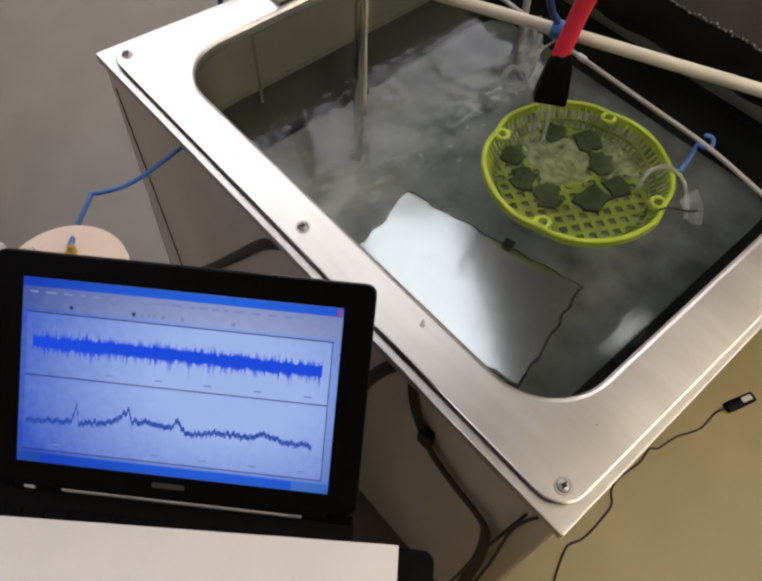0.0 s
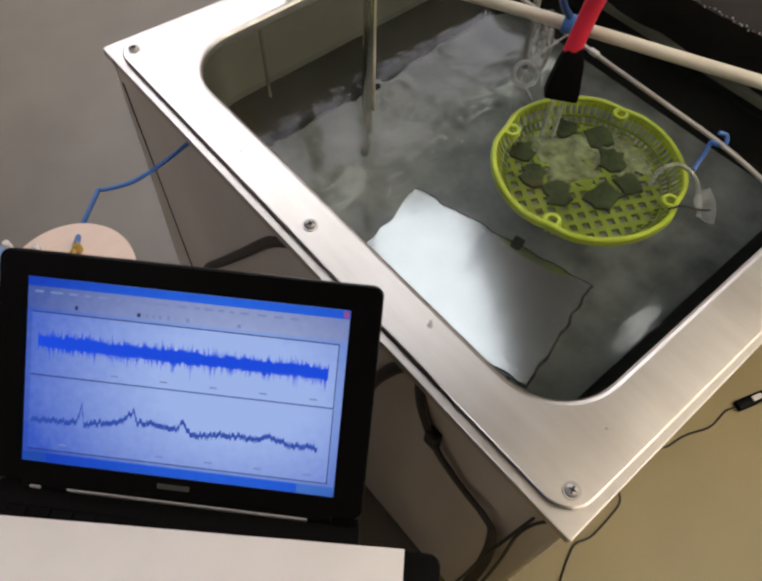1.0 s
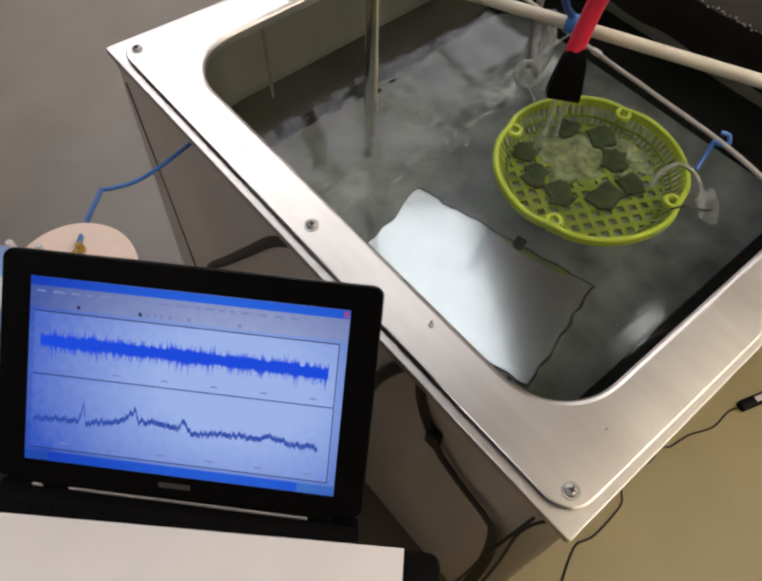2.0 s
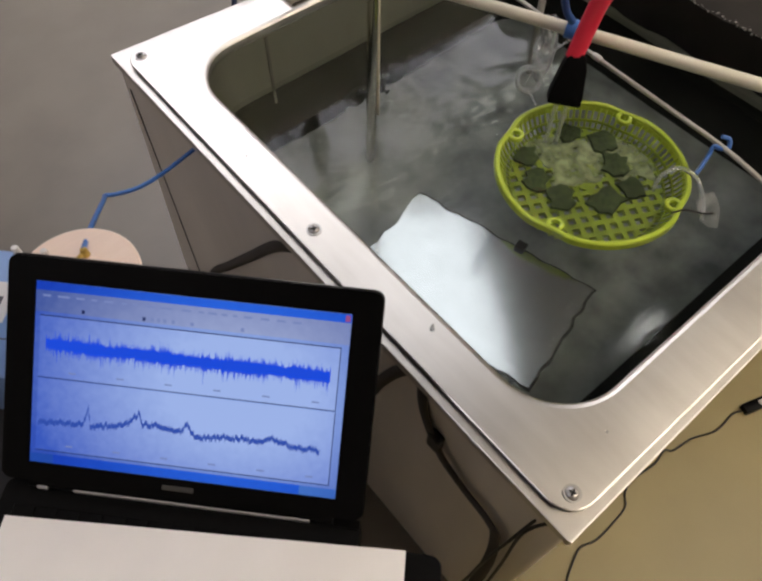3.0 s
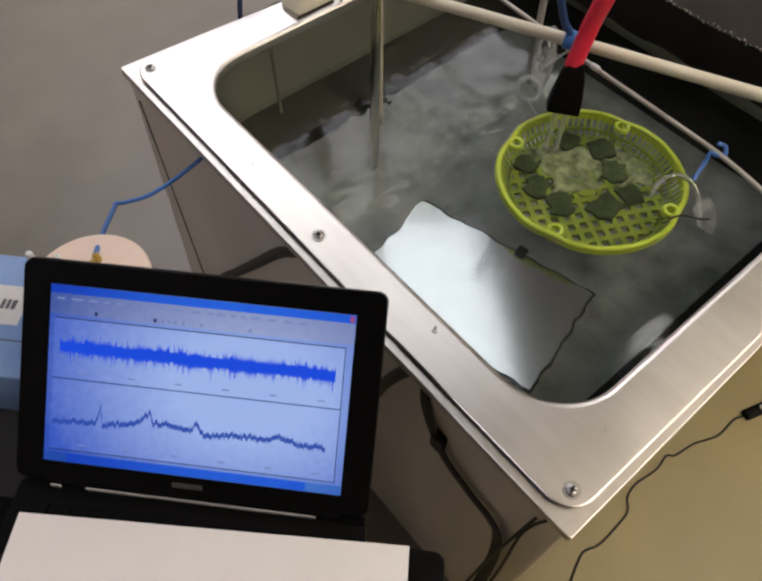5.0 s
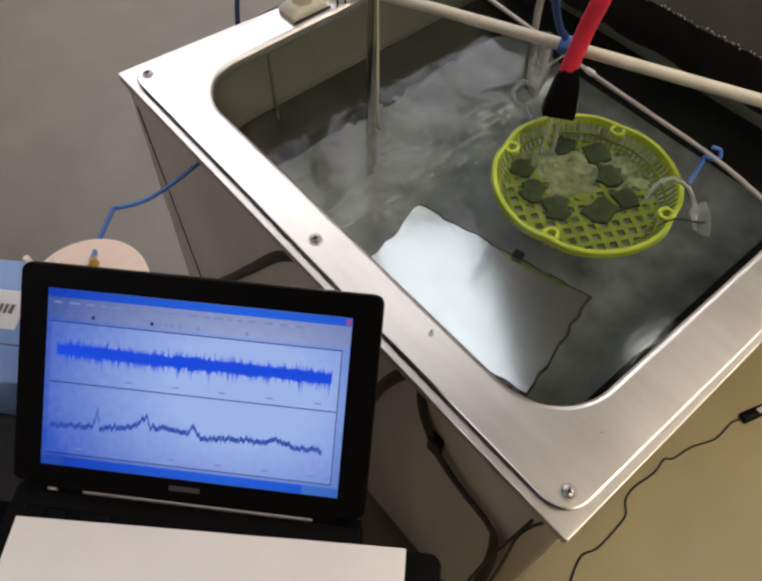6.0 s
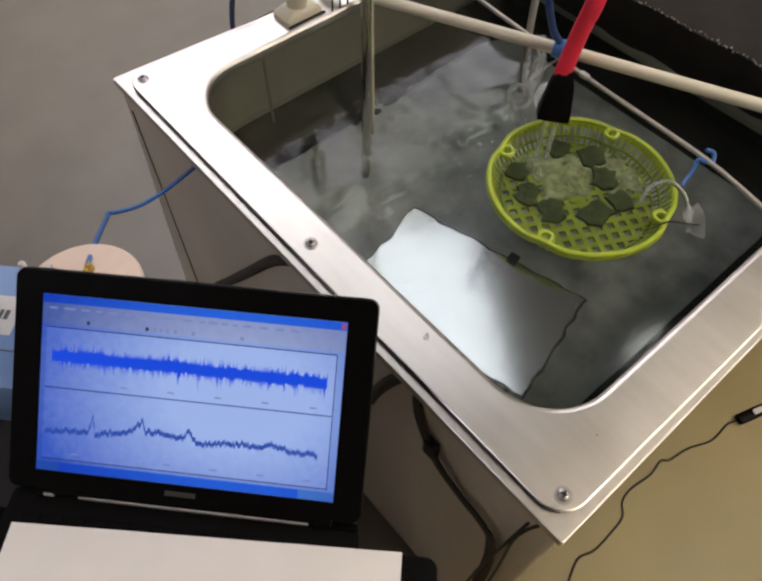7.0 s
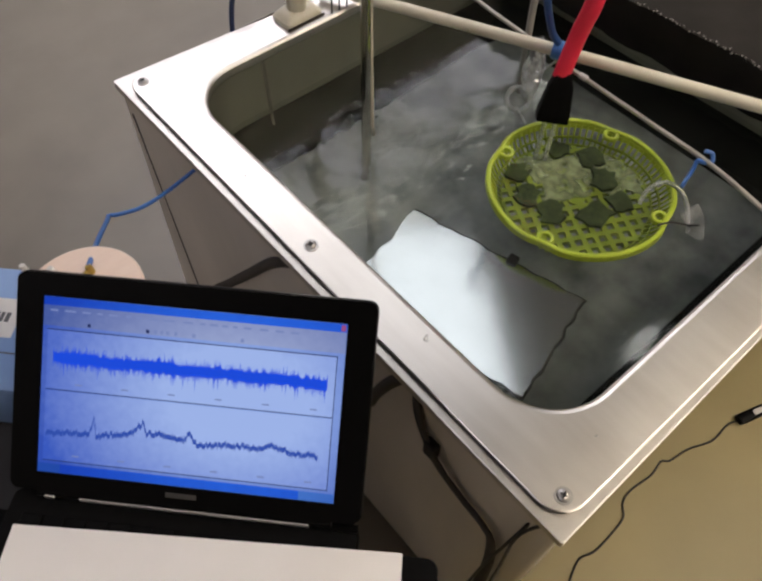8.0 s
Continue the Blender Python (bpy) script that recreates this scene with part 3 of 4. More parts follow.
def nozzle():
    """Red hose with a black end piece, strapped to the pipe."""
    e = tagged(empty("hose"), "red rubber hose with a black nozzle above the basket", "hose")
    red = smooth_line([(0.82, 0.74, 1.07), (0.63, 0.55, 1.04), (0.535, 0.452, 0.965), (0.516, 0.434, 0.905), (0.513, 0.444, 0.84), (0.5015, 0.4475, 0.772)], 6)
    part("tubing", tube(bmesh.new(), red, 0.0135, 14, flat=0.8), RED, e, "bright red rubber tubing", True)
    top, low = Vector((0.505, 0.4455, 0.779)), Vector((0.488, 0.4365, 0.709))
    z = (low - top).normalized()
    x = Vector((0.66, -0.75, 0))
    x = (x - z * x.dot(z)).normalized()
    y = z.cross(x)
    m = Matrix(((x.x, y.x, z.x, top.x), (x.y, y.y, z.y, top.y), (x.z, y.z, z.z, top.z), (0, 0, 0, 1)))
    bm = bmesh.new()
    loops = []
    for d, w, h, r in ((0.0, 0.010, 0.009, 0.004), (0.006, 0.013, 0.011, 0.004), (0.022, 0.0185, 0.013, 0.004), (0.062, 0.0245, 0.015, 0.003), (0.076, 0.0250, 0.015, 0.002), (0.078, 0.0235, 0.014, 0.002)):
        loops.append([(px, py, d) for px, py in round_rect(-w, w, -h, h, r, 4)])
    stack(bm, loops, True, True)
    bmesh.ops.transform(bm, matrix=m, verts=bm.verts)
    part("nozzle_body", bm, BLACK_MATT, e, "matt black nozzle block", True)
    for s in (-0.008, 0.008):
        a = low + x * s
        part("outlet", tube(bmesh.new(), [a, a + Vector((-0.012, -0.006, -0.035)), a + Vector((-0.022, -0.012, -0.072))], 0.0038, 10), GLASS, e, "clear outlet tube", True)
    # blue tape and lead at the pipe
    c = Vector((0.5405, 0.4815, 0.7785))
    d = Vector((0.117, -0.257, 0)).normalized()
    bm = tube(bmesh.new(), [c - d * 0.014, c - d * 0.012, c + d * 0.012, c + d * 0.014], 0.0145, 18)
    tagged(part("tape", bm, BLUE, None, "", True), "blue tape wound round the pipe", "tape")
    bm = tube(bmesh.new(), smooth_line([(0.458, 0.512, 1.06), (0.490, 0.500, 0.90), (0.518, 0.494, 0.82), (0.5345, 0.487, 0.792)], 6), 0.0056, 10)
    tagged(part("blue_lead", bm, DEEP_BLUE, None, "", True), "blue lead running up from the taped pipe", "cable")


def basket_rings():
    ring("hook", [(0.488, 0.250, 0.662), (0.504, 0.253, 0.682), (0.528, 0.240, 0.690), (0.534, 0.212, 0.682), (0.521, 0.185, 0.662), (0.508, 0.172, 0.650)], 0.0034, GLASS, "clear plastic hook on the basket rim", "hook", "basket hooks")
    axis = Vector((-0.66, -0.48, 0.58)).normalized()
    a = axis.cross(Vector((0, 0, 1))).normalized()
    b = axis.cross(a)
    c = Vector((0.507, 0.520, 0.680))
    loop = [c + 0.0185 * (a * math.cos(2 * math.pi * k / 28) + b * math.sin(2 * math.pi * k / 28)) for k in range(28)]
    tagged(part("ring", tube(bmesh.new(), loop, 0.0042, 10, True), GLASS, None, "", True), "clear plastic ring beside the basket", "ring")
    ring("ring_tie", [(0.5746, 0.500, 0.7395), (0.552, 0.512, 0.722), (0.532, 0.520, 0.708), (0.519, 0.527, 0.700)], 0.0018, GLASS, "clear tie from the ring to the rod", "tie")
    ring("ring_tie", [(0.498, 0.514, 0.673), (0.492, 0.496, 0.668), (0.488, 0.481, 0.662)], 0.0018, GLASS, "clear tie from the ring to the rod", "tie")
    ring("wire_hook", [(0.470, 0.205, 0.668), (0.486, 0.195, 0.671), (0.505, 0.175, 0.668), (0.521, 0.168, 0.662)], 0.0015, CABLE, "thin black wire at the basket rim", "wire")
    ring("string", [(0.5855, 0.2295, 0.7255), (0.592, 0.220, 0.7225), (0.585, 0.213, 0.7155), (0.577, 0.2205, 0.714), (0.574, 0.229, 0.7135), (0.567, 0.227, 0.704), (0.553, 0.224, 0.696), (0.537, 0.221, 0.689)], 0.0032, BLUE, "blue string tying the hook to the rod", "string")
    # crumpled clear bag hung at the far hook
    rnd = random.Random(7)
    bm = bmesh.new()
    n, k = 14, 9
    loops = []
    for j in range(k):
        f = j / (k - 1)
        rr = 0.004 + 0.012 * math.sin(math.pi * (0.15 + 0.75 * f))
        loops.append([(0.590 - 0.03 * f + rr * rnd.uniform(0.6, 1.3) * math.cos(2 * math.pi * i / n), 0.560 - 0.02 * f + rr * rnd.uniform(0.6, 1.3) * math.sin(2 * math.pi * i / n), 0.735 - 0.10 * f + rnd.uniform(-0.004, 0.004)) for i in range(n)])
    stack(bm, loops, True, True)
    tagged(part("clear_bag", bm, GLASS, None), "crumpled clear plastic bag hanging at the rod", "plastic bag")


def rim_bracket():
    """Cream clamp base with a post, on the far rim."""
    e = tagged(empty("clamp_stand", pose(0.302, 0.846, RIM + 0.007)), "cream plastic stand on the tank rim", "stand")
    bm = bmesh.new()
    loops = [[(x, y, z) for x, y in round_rect(-w, w, -d, d, 0.008, 5)] for w, d, z in ((0.036, 0.024, 0), (0.036, 0.024, 0.008), (0.030, 0.019, 0.014), (0.024, 0.016, 0.018))]
    stack(bm, loops, True, True)
    part("base", bm, CREAM, e, "", True)
    part("pad", new_box(-0.037, 0.037, -0.026, -0.0243, 0, 0.004), BROWN, e, "dark rubber pad")
    part("post", cylinder(bmesh.new(), 0.017, 0.014, 0.017, 0.19, None, 20), CREAM, e, "cream post", True)
    for k, (x, h) in enumerate(((0.050, 0.05), (0.066, 0.06), (0.082, 0.045))):
        bm = tube(bmesh.new(), smooth_line([(x - 0.004, -0.034, 0.0016), (x - 0.001, -0.031, 0.012), (x + 0.006, -0.020, 0.4 * h), (x + 0.004, -0.004, 0.6 * h), (x - 0.01, 0.010, 0.8 * h), (x - 0.03, 0.010, 1.1 * h)], 5), 0.0016, 6)
        part("wire", bm, CABLE, e, "thin black wire", True)
    bm = tube(bmesh.new(), smooth_line([(0.300, 0.94, 1.0), (0.262, 0.952, 0.82), (0.222, 0.930, 0.735), (0.215, 0.925, 0.60), (0.225, 0.945, 0.30), (0.20, 1.0, 0.008)], 6), 0.0045, 8)
    tagged(part("power_cable", bm, NAVY, None, "", True), "dark blue cable hanging behind the tank rim", "cable")


def black_cover():
    """Black sheeting over the far rim, its edge dotted with painted glints."""
    e = tagged(empty("cover_sheet"), "black plastic sheeting draped over the tank rim", "sheet")
    rnd = random.Random(3)
    bm = bmesh.new()
    # First two rows hang inside, their black standing in for the wall's shade.
    ny, prof = 60, ((0.789, 0.660), (0.776, 0.705), (0.763, 0.7590), (0.79, 0.762), (0.84, 0.764), (1.30, 0.760), (1.328, 0.70), (1.335, 0.5), (1.34, 0.2), (1.345, 0.012))
    grid = []
    for j in range(ny + 1):
        y = 0.16 + 1.10 * j / ny
        w = 0.004 * math.sin(j * 0.9) + rnd.uniform(-0.0015, 0.0015)
        grid.append([(x + (w - 0.035 * (y - 0.30) if k < 3 else 0) + (0.008 * math.sin(j * 0.5 + k) if k > 5 else 0), y, z + (0.002 * noise.noise(Vector((x * 20, y * 20, 0))) if 1 < k < 6 else 0) + 0.0016) for k, (x, z) in enumerate(prof)])
    up = [[bm.verts.new(p) for p in r] for r in grid]
    dn = [[bm.verts.new((p[0] - (0.0012 if k > 5 else -0.0012 if k < 2 else 0), p[1], p[2] - 0.0012)) for k, p in enumerate(r)] for r in grid]
    n = len(prof)
    for j in range(ny):
        for k in range(n - 1):
            bm.faces.new((up[j][k], up[j][k + 1], up[j + 1][k + 1], up[j + 1][k]))
            bm.faces.new((dn[j][k], dn[j + 1][k], dn[j + 1][k + 1], dn[j][k + 1]))
        bm.faces.new((up[j][0], up[j + 1][0], dn[j + 1][0], dn[j][0]))
        bm.faces.new((up[j][-1], dn[j][-1], dn[j + 1][-1], up[j + 1][-1]))
    part("sheet", bm, CURTAIN, e, "", True)
    # Light grey beads that imitate sparkle along the edge.
    bm = bmesh.new()
    for j in range(150):
        y = 0.165 + 0.76 * j / 150 + rnd.uniform(-0.002, 0.002)
        r = rnd.uniform(0.0005, 0.0022)
        bmesh.ops.create_icosphere(bm, subdivisions=1, radius=r, matrix=Matrix.Translation((0.7625 - 0.035 * (y - 0.30) + rnd.uniform(-0.004, 0.004), y, 0.7628 + rnd.uniform(-0.001, 0.001))))
    tagged(part("edge_glints", bm, GLINT_GREY, e, "grey specks standing in for glints along the sheet edge"), kind="stuff")


def bench():
    """Low bench beside the tank, under the black sheeting."""
    e = tagged(empty("bench"), "dark bench beside the tank under black sheeting", "bench")
    part("top", new_box(0.87, 1.30, 0.18, 1.24, 0.722, 0.752, 0.003), TABLE, e)
    for x in (0.90, 1.27):
        for y in (0.21, 1.21):
            part("leg", new_box(x - 0.02, x + 0.02, y - 0.02, y + 0.02, 0, 0.7215), TABLE, e)


# ---- laptop and the table ----
HINGE = Vector((-0.273, 0.264, 0.757))
RT, AW = Vector((0.683, -0.730, 0)), Vector((0.730, 0.683, 0))
FRAME = Matrix(((RT.x, AW.x, 0, HINGE.x), (RT.y, AW.y, 0, HINGE.y), (0, 0, 1, HINGE.z), (0, 0, 0, 1)))
LID_UP, LID_N = Vector((0, 0.7747, 0.6323)), Vector((0, -0.6323, 0.7747))
LID_C = Vector((0, 0.0852, 0.0715))
LID = Matrix(((1, 0, 0, LID_C.x), (0, LID_UP.y, LID_N.y, LID_C.y), (0, LID_UP.z, LID_N.z, LID_C.z), (0, 0, 0, 1)))
WAVE = []


def local_to_world(r, a, z):
    p = HINGE + RT * r + AW * a
    return Vector((p.x, p.y, z))


SPECTRUM = ((-0.143, -0.0485), (-0.1205, -0.0463), (-0.0985, -0.0470), (-0.0938, -0.0280), (-0.0915, -0.0465), (-0.070, -0.0435), (-0.0530, -0.0385), (-0.0443, -0.0285), (-0.0400, -0.0385), (-0.0192, -0.0390), (-0.004, -0.0405),
            (-0.001, -0.0405), (0.0035, -0.0325), (0.0075, -0.0410), (0.0156, -0.0455), (0.035, -0.0425), (0.0565, -0.0408), (0.070, -0.0425), (0.0853, -0.0377), (0.105, -0.0435), (0.1313, -0.0435))


def spectrum_at(u):
    for (a, va), (b, vb) in zip(SPECTRUM, SPECTRUM[1:]):
        if u <= b:
            return va + (vb - va) * (u - a) / (b - a)
    return SPECTRUM[-1][1]


def laptop():
    e = tagged(empty("laptop", FRAME), "open black laptop showing a noise trace and a spectrum", "laptop")
    lid_box = lambda *a, **k: new_box(*a, **k, m=LID)
    # lid shell as rounded slab
    def slab(u0, u1, v0, v1, w0, w1, r, edge=0.0015):
        a, b = round_rect(u0, u1, v0, v1, r, 6), round_rect(u0 + edge, u1 - edge, v0 + edge, v1 - edge, max(r - edge, 0.0005), 6)
        bm = stack(bmesh.new(), [at_z(b, w0), at_z(a, w0 + edge), at_z(a, w1 - edge), at_z(b, w1)], True, True)
        bmesh.ops.transform(bm, matrix=LID, verts=bm.verts)
        return bm
    lid = part("lid", slab(-0.1785, 0.1785, -0.1085, 0.1125, -0.0125, -0.0005, 0.010), BLACK, e, "black lid with a wide bezel", True)
    # raised bezel round the display
    o, i = round_rect(-0.1775, 0.1775, -0.1075, 0.1115, 0.009, 6), round_rect(-0.1505, 0.1505, -0.089, 0.089, 0.001, 6)
    bm = stack(bmesh.new(), [at_z(o, -0.001), at_z(o, 0.0012), at_z(i, 0.0012), at_z(i, -0.001)], closed=True)
    bmesh.ops.transform(bm, matrix=LID, verts=bm.verts)
    part("bezel", bm, BLACK, lid)
    part("badge", lid_box(-0.017, 0.014, -0.1005, -0.0955, 0.0012, 0.0018, bevel=0.0003, seg=1), DIM, lid, "small dim grey badge")
    # display with its picture in thin layers
    bg = backlit(glow("screen_pale_blue", (0.235, 0.37, 0.86)), (0.030, 0.085, 0.50), (0.27, 0.40, 0.82), 0.9)
    deep, mid, pale, white, line = backlit(glow("screen_blue", (0.012, 0.10, 0.72)), (0.004, 0.045, 0.46), (0.02, 0.14, 0.78), 1.0), backlit(glow("screen_mid_blue", (0.10, 0.28, 0.80)), (0.012, 0.07, 0.42), (0.10, 0.28, 0.80), 0.9), backlit(glow("screen_grey", (0.36, 0.45, 0.80)), (0.060, 0.11, 0.40), (0.36, 0.43, 0.72), 0.85), backlit(glow("screen_white", (0.33, 0.48, 0.92)), (0.040, 0.105, 0.56), (0.37, 0.50, 0.90), 0.92), glow("screen_line", (0.015, 0.03, 0.14), 0.8)
    ink = glow("trace_blue", (0.006, 0.065, 0.72), 1.0)
    ink2 = glow("spectrum_blue", (0.025, 0.075, 0.42), 0.95)
    dis = part("display", lid_box(-0.1502, 0.1502, -0.0887, 0.0887, -0.0008, 0.0001), bg, e, "glowing pale blue display")
    def layer(name, u0, u1, v0, v1, mat, w=0.0003, label=""):
        return part(name, lid_box(u0, u1, v0, v1, w - 0.0001, w), mat, dis, label)
    layer("title_bar", -0.1500, 0.1500, 0.0805, 0.0885, deep)
    layer("tool_bar", -0.1500, 0.1500, 0.0600, 0.0803, pale)
    layer("task_bar", -0.1500, 0.1500, -0.0885, -0.0795, deep)
    layer("start_button", -0.1500, -0.1270, -0.0885, -0.0795, mid, 0.0005)
    layer("clock_area", 0.1150, 0.1500, -0.0885, -0.0795, mid, 0.0005)
    layer("close_button", 0.1445, 0.1490, 0.0815, 0.0875, glow("screen_red", (0.32, 0.08, 0.25), 0.9), 0.0005)
    rnd = random.Random(11)
    u = -0.143
    while u < 0.10:                       # unreadable tool bar marks
        w = rnd.uniform(0.004, 0.012)
        layer("bar_mark", u, u + w, 0.0745, 0.0765, glow("screen_mark", (0.19, 0.25, 0.52), 0.95) if "screen_mark" not in bpy.data.materials else bpy.data.materials["screen_mark"], 0.0005)
        u += w + rnd.uniform(0.004, 0.009)
    for u, mat in ((-0.105, line), (-0.046, line), (-0.038, None), (-0.032, None), (-0.026, None), (-0.018, None), (0.000, None), (0.048, None)):
        layer("tool_icon", u, u + 0.0030, 0.0615, 0.0650, mat or bpy.data.materials["screen_mark"], 0.0005)
    for name, v0, v1 in (("graph_one", -0.0040, 0.0570), ("graph_two", -0.0765, -0.0050)):
        g = layer(name, -0.1450, 0.1430, v0, v1, white, 0.0004)
        for a in ((-0.1450, 0.1430, v1 - 0.0010, v1) if v1 > 0 else (0.1428, 0.1431, v1 - 0.0010, v1), (-0.1450, 0.1430, v0, v0 + 0.0008), (0.1424, 0.1432, v0, v1)):
            part("frame_line", lid_box(*a, 0.00045, 0.0006), line, g)
        for k in range(6):
            uu = -0.115 + 0.047 * k
            part("axis_mark", lid_box(uu, uu + 0.007, v0 + 0.0060, v0 + 0.0074, 0.00045, 0.0006), bpy.data.materials["screen_mark"], g)
    # noise trace: stretches of a spiky band, each a piece that jitters
    def band(low, high, w0, w1):
        bm = bmesh.new()
        v = [[bm.verts.new((u, h, w)) for u, h in l] for w in (w0, w1) for l in (low, high)]
        for k in range(len(low) - 1):
            bm.faces.new((v[2][k], v[2][k + 1], v[3][k + 1], v[3][k]))
            bm.faces.new((v[0][k], v[1][k], v[1][k + 1], v[0][k + 1]))
            bm.faces.new((v[0][k], v[0][k + 1], v[2][k + 1], v[2][k]))
            bm.faces.new((v[1][k], v[3][k], v[3][k + 1], v[1][k + 1]))
        for k in (0, -1):
            bm.faces.new((v[0][k], v[2][k], v[3][k], v[1][k]))
        bmesh.ops.transform(bm, matrix=LID, verts=bm.verts)
        return bm
    left, right = -0.1386, 0.1353
    n = 18
    w = (right - left) / n
    core = [left + (right - left) * j / 90 for j in range(91)]
    part("trace_core", band([(u, 0.0285 - 0.0036) for u in core], [(u, 0.0285 + 0.0036) for u in core], 0.00058, 0.00066), ink, dis, "solid blue core of the trace")
    for k in range(n):
        ua, ub = max(left, left + w * (k - 0.45)), min(right, left + w * (k + 1.45))
        per = 2 * int((ub - ua) / 0.0012)
        low, high = [], []
        for j in range(per + 1):
            uu = ua + (ub - ua) * j / per
            env = 0.0042 + 0.0018 * noise.noise(Vector((uu * 160, 0, k * 0.7)))
            low.append((uu, 0.0285 - env - (j % 2) * abs(rnd.gauss(0, 0.0056))))
            high.append((uu, 0.0285 + env + (j % 2) * abs(rnd.gauss(0, 0.0046))))
        z = 0.00070 + 0.00002 * (k % 3)
        WAVE.append((part("noise_trace", band(low, high, z, z + 0.00008), ink, dis, "blue noise trace"), 0.0008, 0.006 if 1 < k < n - 2 else 0.0))
    n = 14
    w = 0.274 / n
    for k in range(n):
        low, high = [], []
        for j in range(25):
            ua = -0.1430 + w * (k + 1.02 * j / 24)
            va = spectrum_at(ua) + (rnd.uniform(-0.0027, 0.0027) if j not in (0, 24) else 0)
            low.append((ua, va - 0.0024))
            high.append((ua, va + 0.0024))
        WAVE.append((part("spectrum_trace", band(low, high, 0.00062, 0.00076), ink2, dis, "thin blue spectrum curve"), 0.0004, 0.0))
    # base with hinge bar
    bm = bmesh.new()
    o = round_rect(-0.1775, 0.1775, -0.235, 0.006, 0.010, 6)
    p = round_rect(-0.176, 0.176, -0.2335, 0.0045, 0.009, 6)
    stack(bm, [at_z(p, -0.0365), at_z(o, -0.034), at_z(o, -0.009), at_z(p, -0.0065)], True, True)
    base = part("base", bm, BLACK_MATT, e, "black laptop base", True)
    part("hinge_bar", tube(bmesh.new(), [(-0.150, 0.004, -0.002), (0.150, 0.004, -0.002)], 0.0068, 14), BLACK, base, "black hinge barrel", True)
    part("silver_strip", new_box(-0.104, 0.128, -0.0045, -0.0025, -0.0022, 0.0035, 0.0005, 1), SILVER, base, "thin silver strip at the hinge")
    part("hinge_cap", new_box(-0.140, -0.130, -0.0050, -0.0025, -0.001, 0.0040, 0.0005, 1), SILVER, base, "small silver hinge cap")
    part("hinge_cap", new_box(0.150, 0.176, -0.004, 0.004, -0.0062, -0.0035, 0.0005, 1), BLACK, base, "black hinge cap")
    kb = part("key_field", new_box(-0.160, 0.160, -0.130, -0.020, -0.0070, -0.0058, 0.0005, 1), BLACK, base, "black keyboard")
    for r in range(5):
        for c in range(14):
            part("key", new_box(-0.157 + 0.0225 * c, -0.138 + 0.0225 * c, -0.040 - 0.0215 * r, -0.0215 - 0.0215 * r, -0.0058, -0.0042), BLACK_MATT, kb)
    return e


def paper():
    bm = bmesh.new()
    u0, u1, v0, v1 = -0.164, 0.221, -0.272, -0.0265
    nx, ny = 24, 14
    top = [[(u0 + (u1 - u0) * i / nx, v0 + (v1 - v0) * j / ny, 0.0009 * noise.noise(Vector((i * 0.35, j * 0.4, 2)))) for i in range(nx + 1)] for j in range(ny + 1)]
    g = [[bm.verts.new(p) for p in r] for r in top]
    h = [[bm.verts.new((p[0], p[1], p[2] - 0.0006)) for p in r] for r in top]
    for j in range(ny):
        for i in range(nx):
            bm.faces.new((g[j][i], g[j][i + 1], g[j + 1][i + 1], g[j + 1][i]))
            bm.faces.new((h[j][i], h[j + 1][i], h[j + 1][i + 1], h[j][i + 1]))
    for j in range(ny):
        bm.faces.new((g[j][0], g[j + 1][0], h[j + 1][0], h[j][0]))
        bm.faces.new((g[j][nx], h[j][nx], h[j + 1][nx], g[j + 1][nx]))
    for i in range(nx):
        bm.faces.new((g[0][i], h[0][i], h[0][i + 1], g[0][i + 1]))
        bm.faces.new((g[ny][i], g[ny][i + 1], h[ny][i + 1], h[ny][i]))
    ob = part("paper_sheet", bm, PAPER, None, "", True)
    ob.matrix_basis = FRAME @ pose(0, 0, -0.0026, 0, 0, 2.2)
    return tagged(ob, "blank white paper sheet lying over the keyboard", "paper")


def table():
    """Dark table with a black board under the laptop."""
    m = FRAME.copy()
    m.translation.z = 0
    e = tagged(empty("table", m), "dark table carrying the laptop", "table")
    part("tabletop", new_box(-0.62, 0.030, -0.55, 0.200, 0.672, 0.700, 0.004), TABLE, e)
    for x, y in ((-0.58, -0.51), (-0.01, -0.51), (-0.58, 0.13), (-0.01, 0.13)):
        part("leg", new_box(x - 0.02, x + 0.02, y - 0.02, y + 0.02, 0.0, 0.6715, 0.003), TABLE, e)
    b = part("board", stack(bmesh.new(), [at_z(round_rect(-0.24, 0.2585, -0.30, -0.012, 0.012, 6), z) for z in (0.7005, 0.7195)], True, True), BLACK_MATT)
    b.matrix_basis = m
    tagged(b, "black board under the laptop", "board")


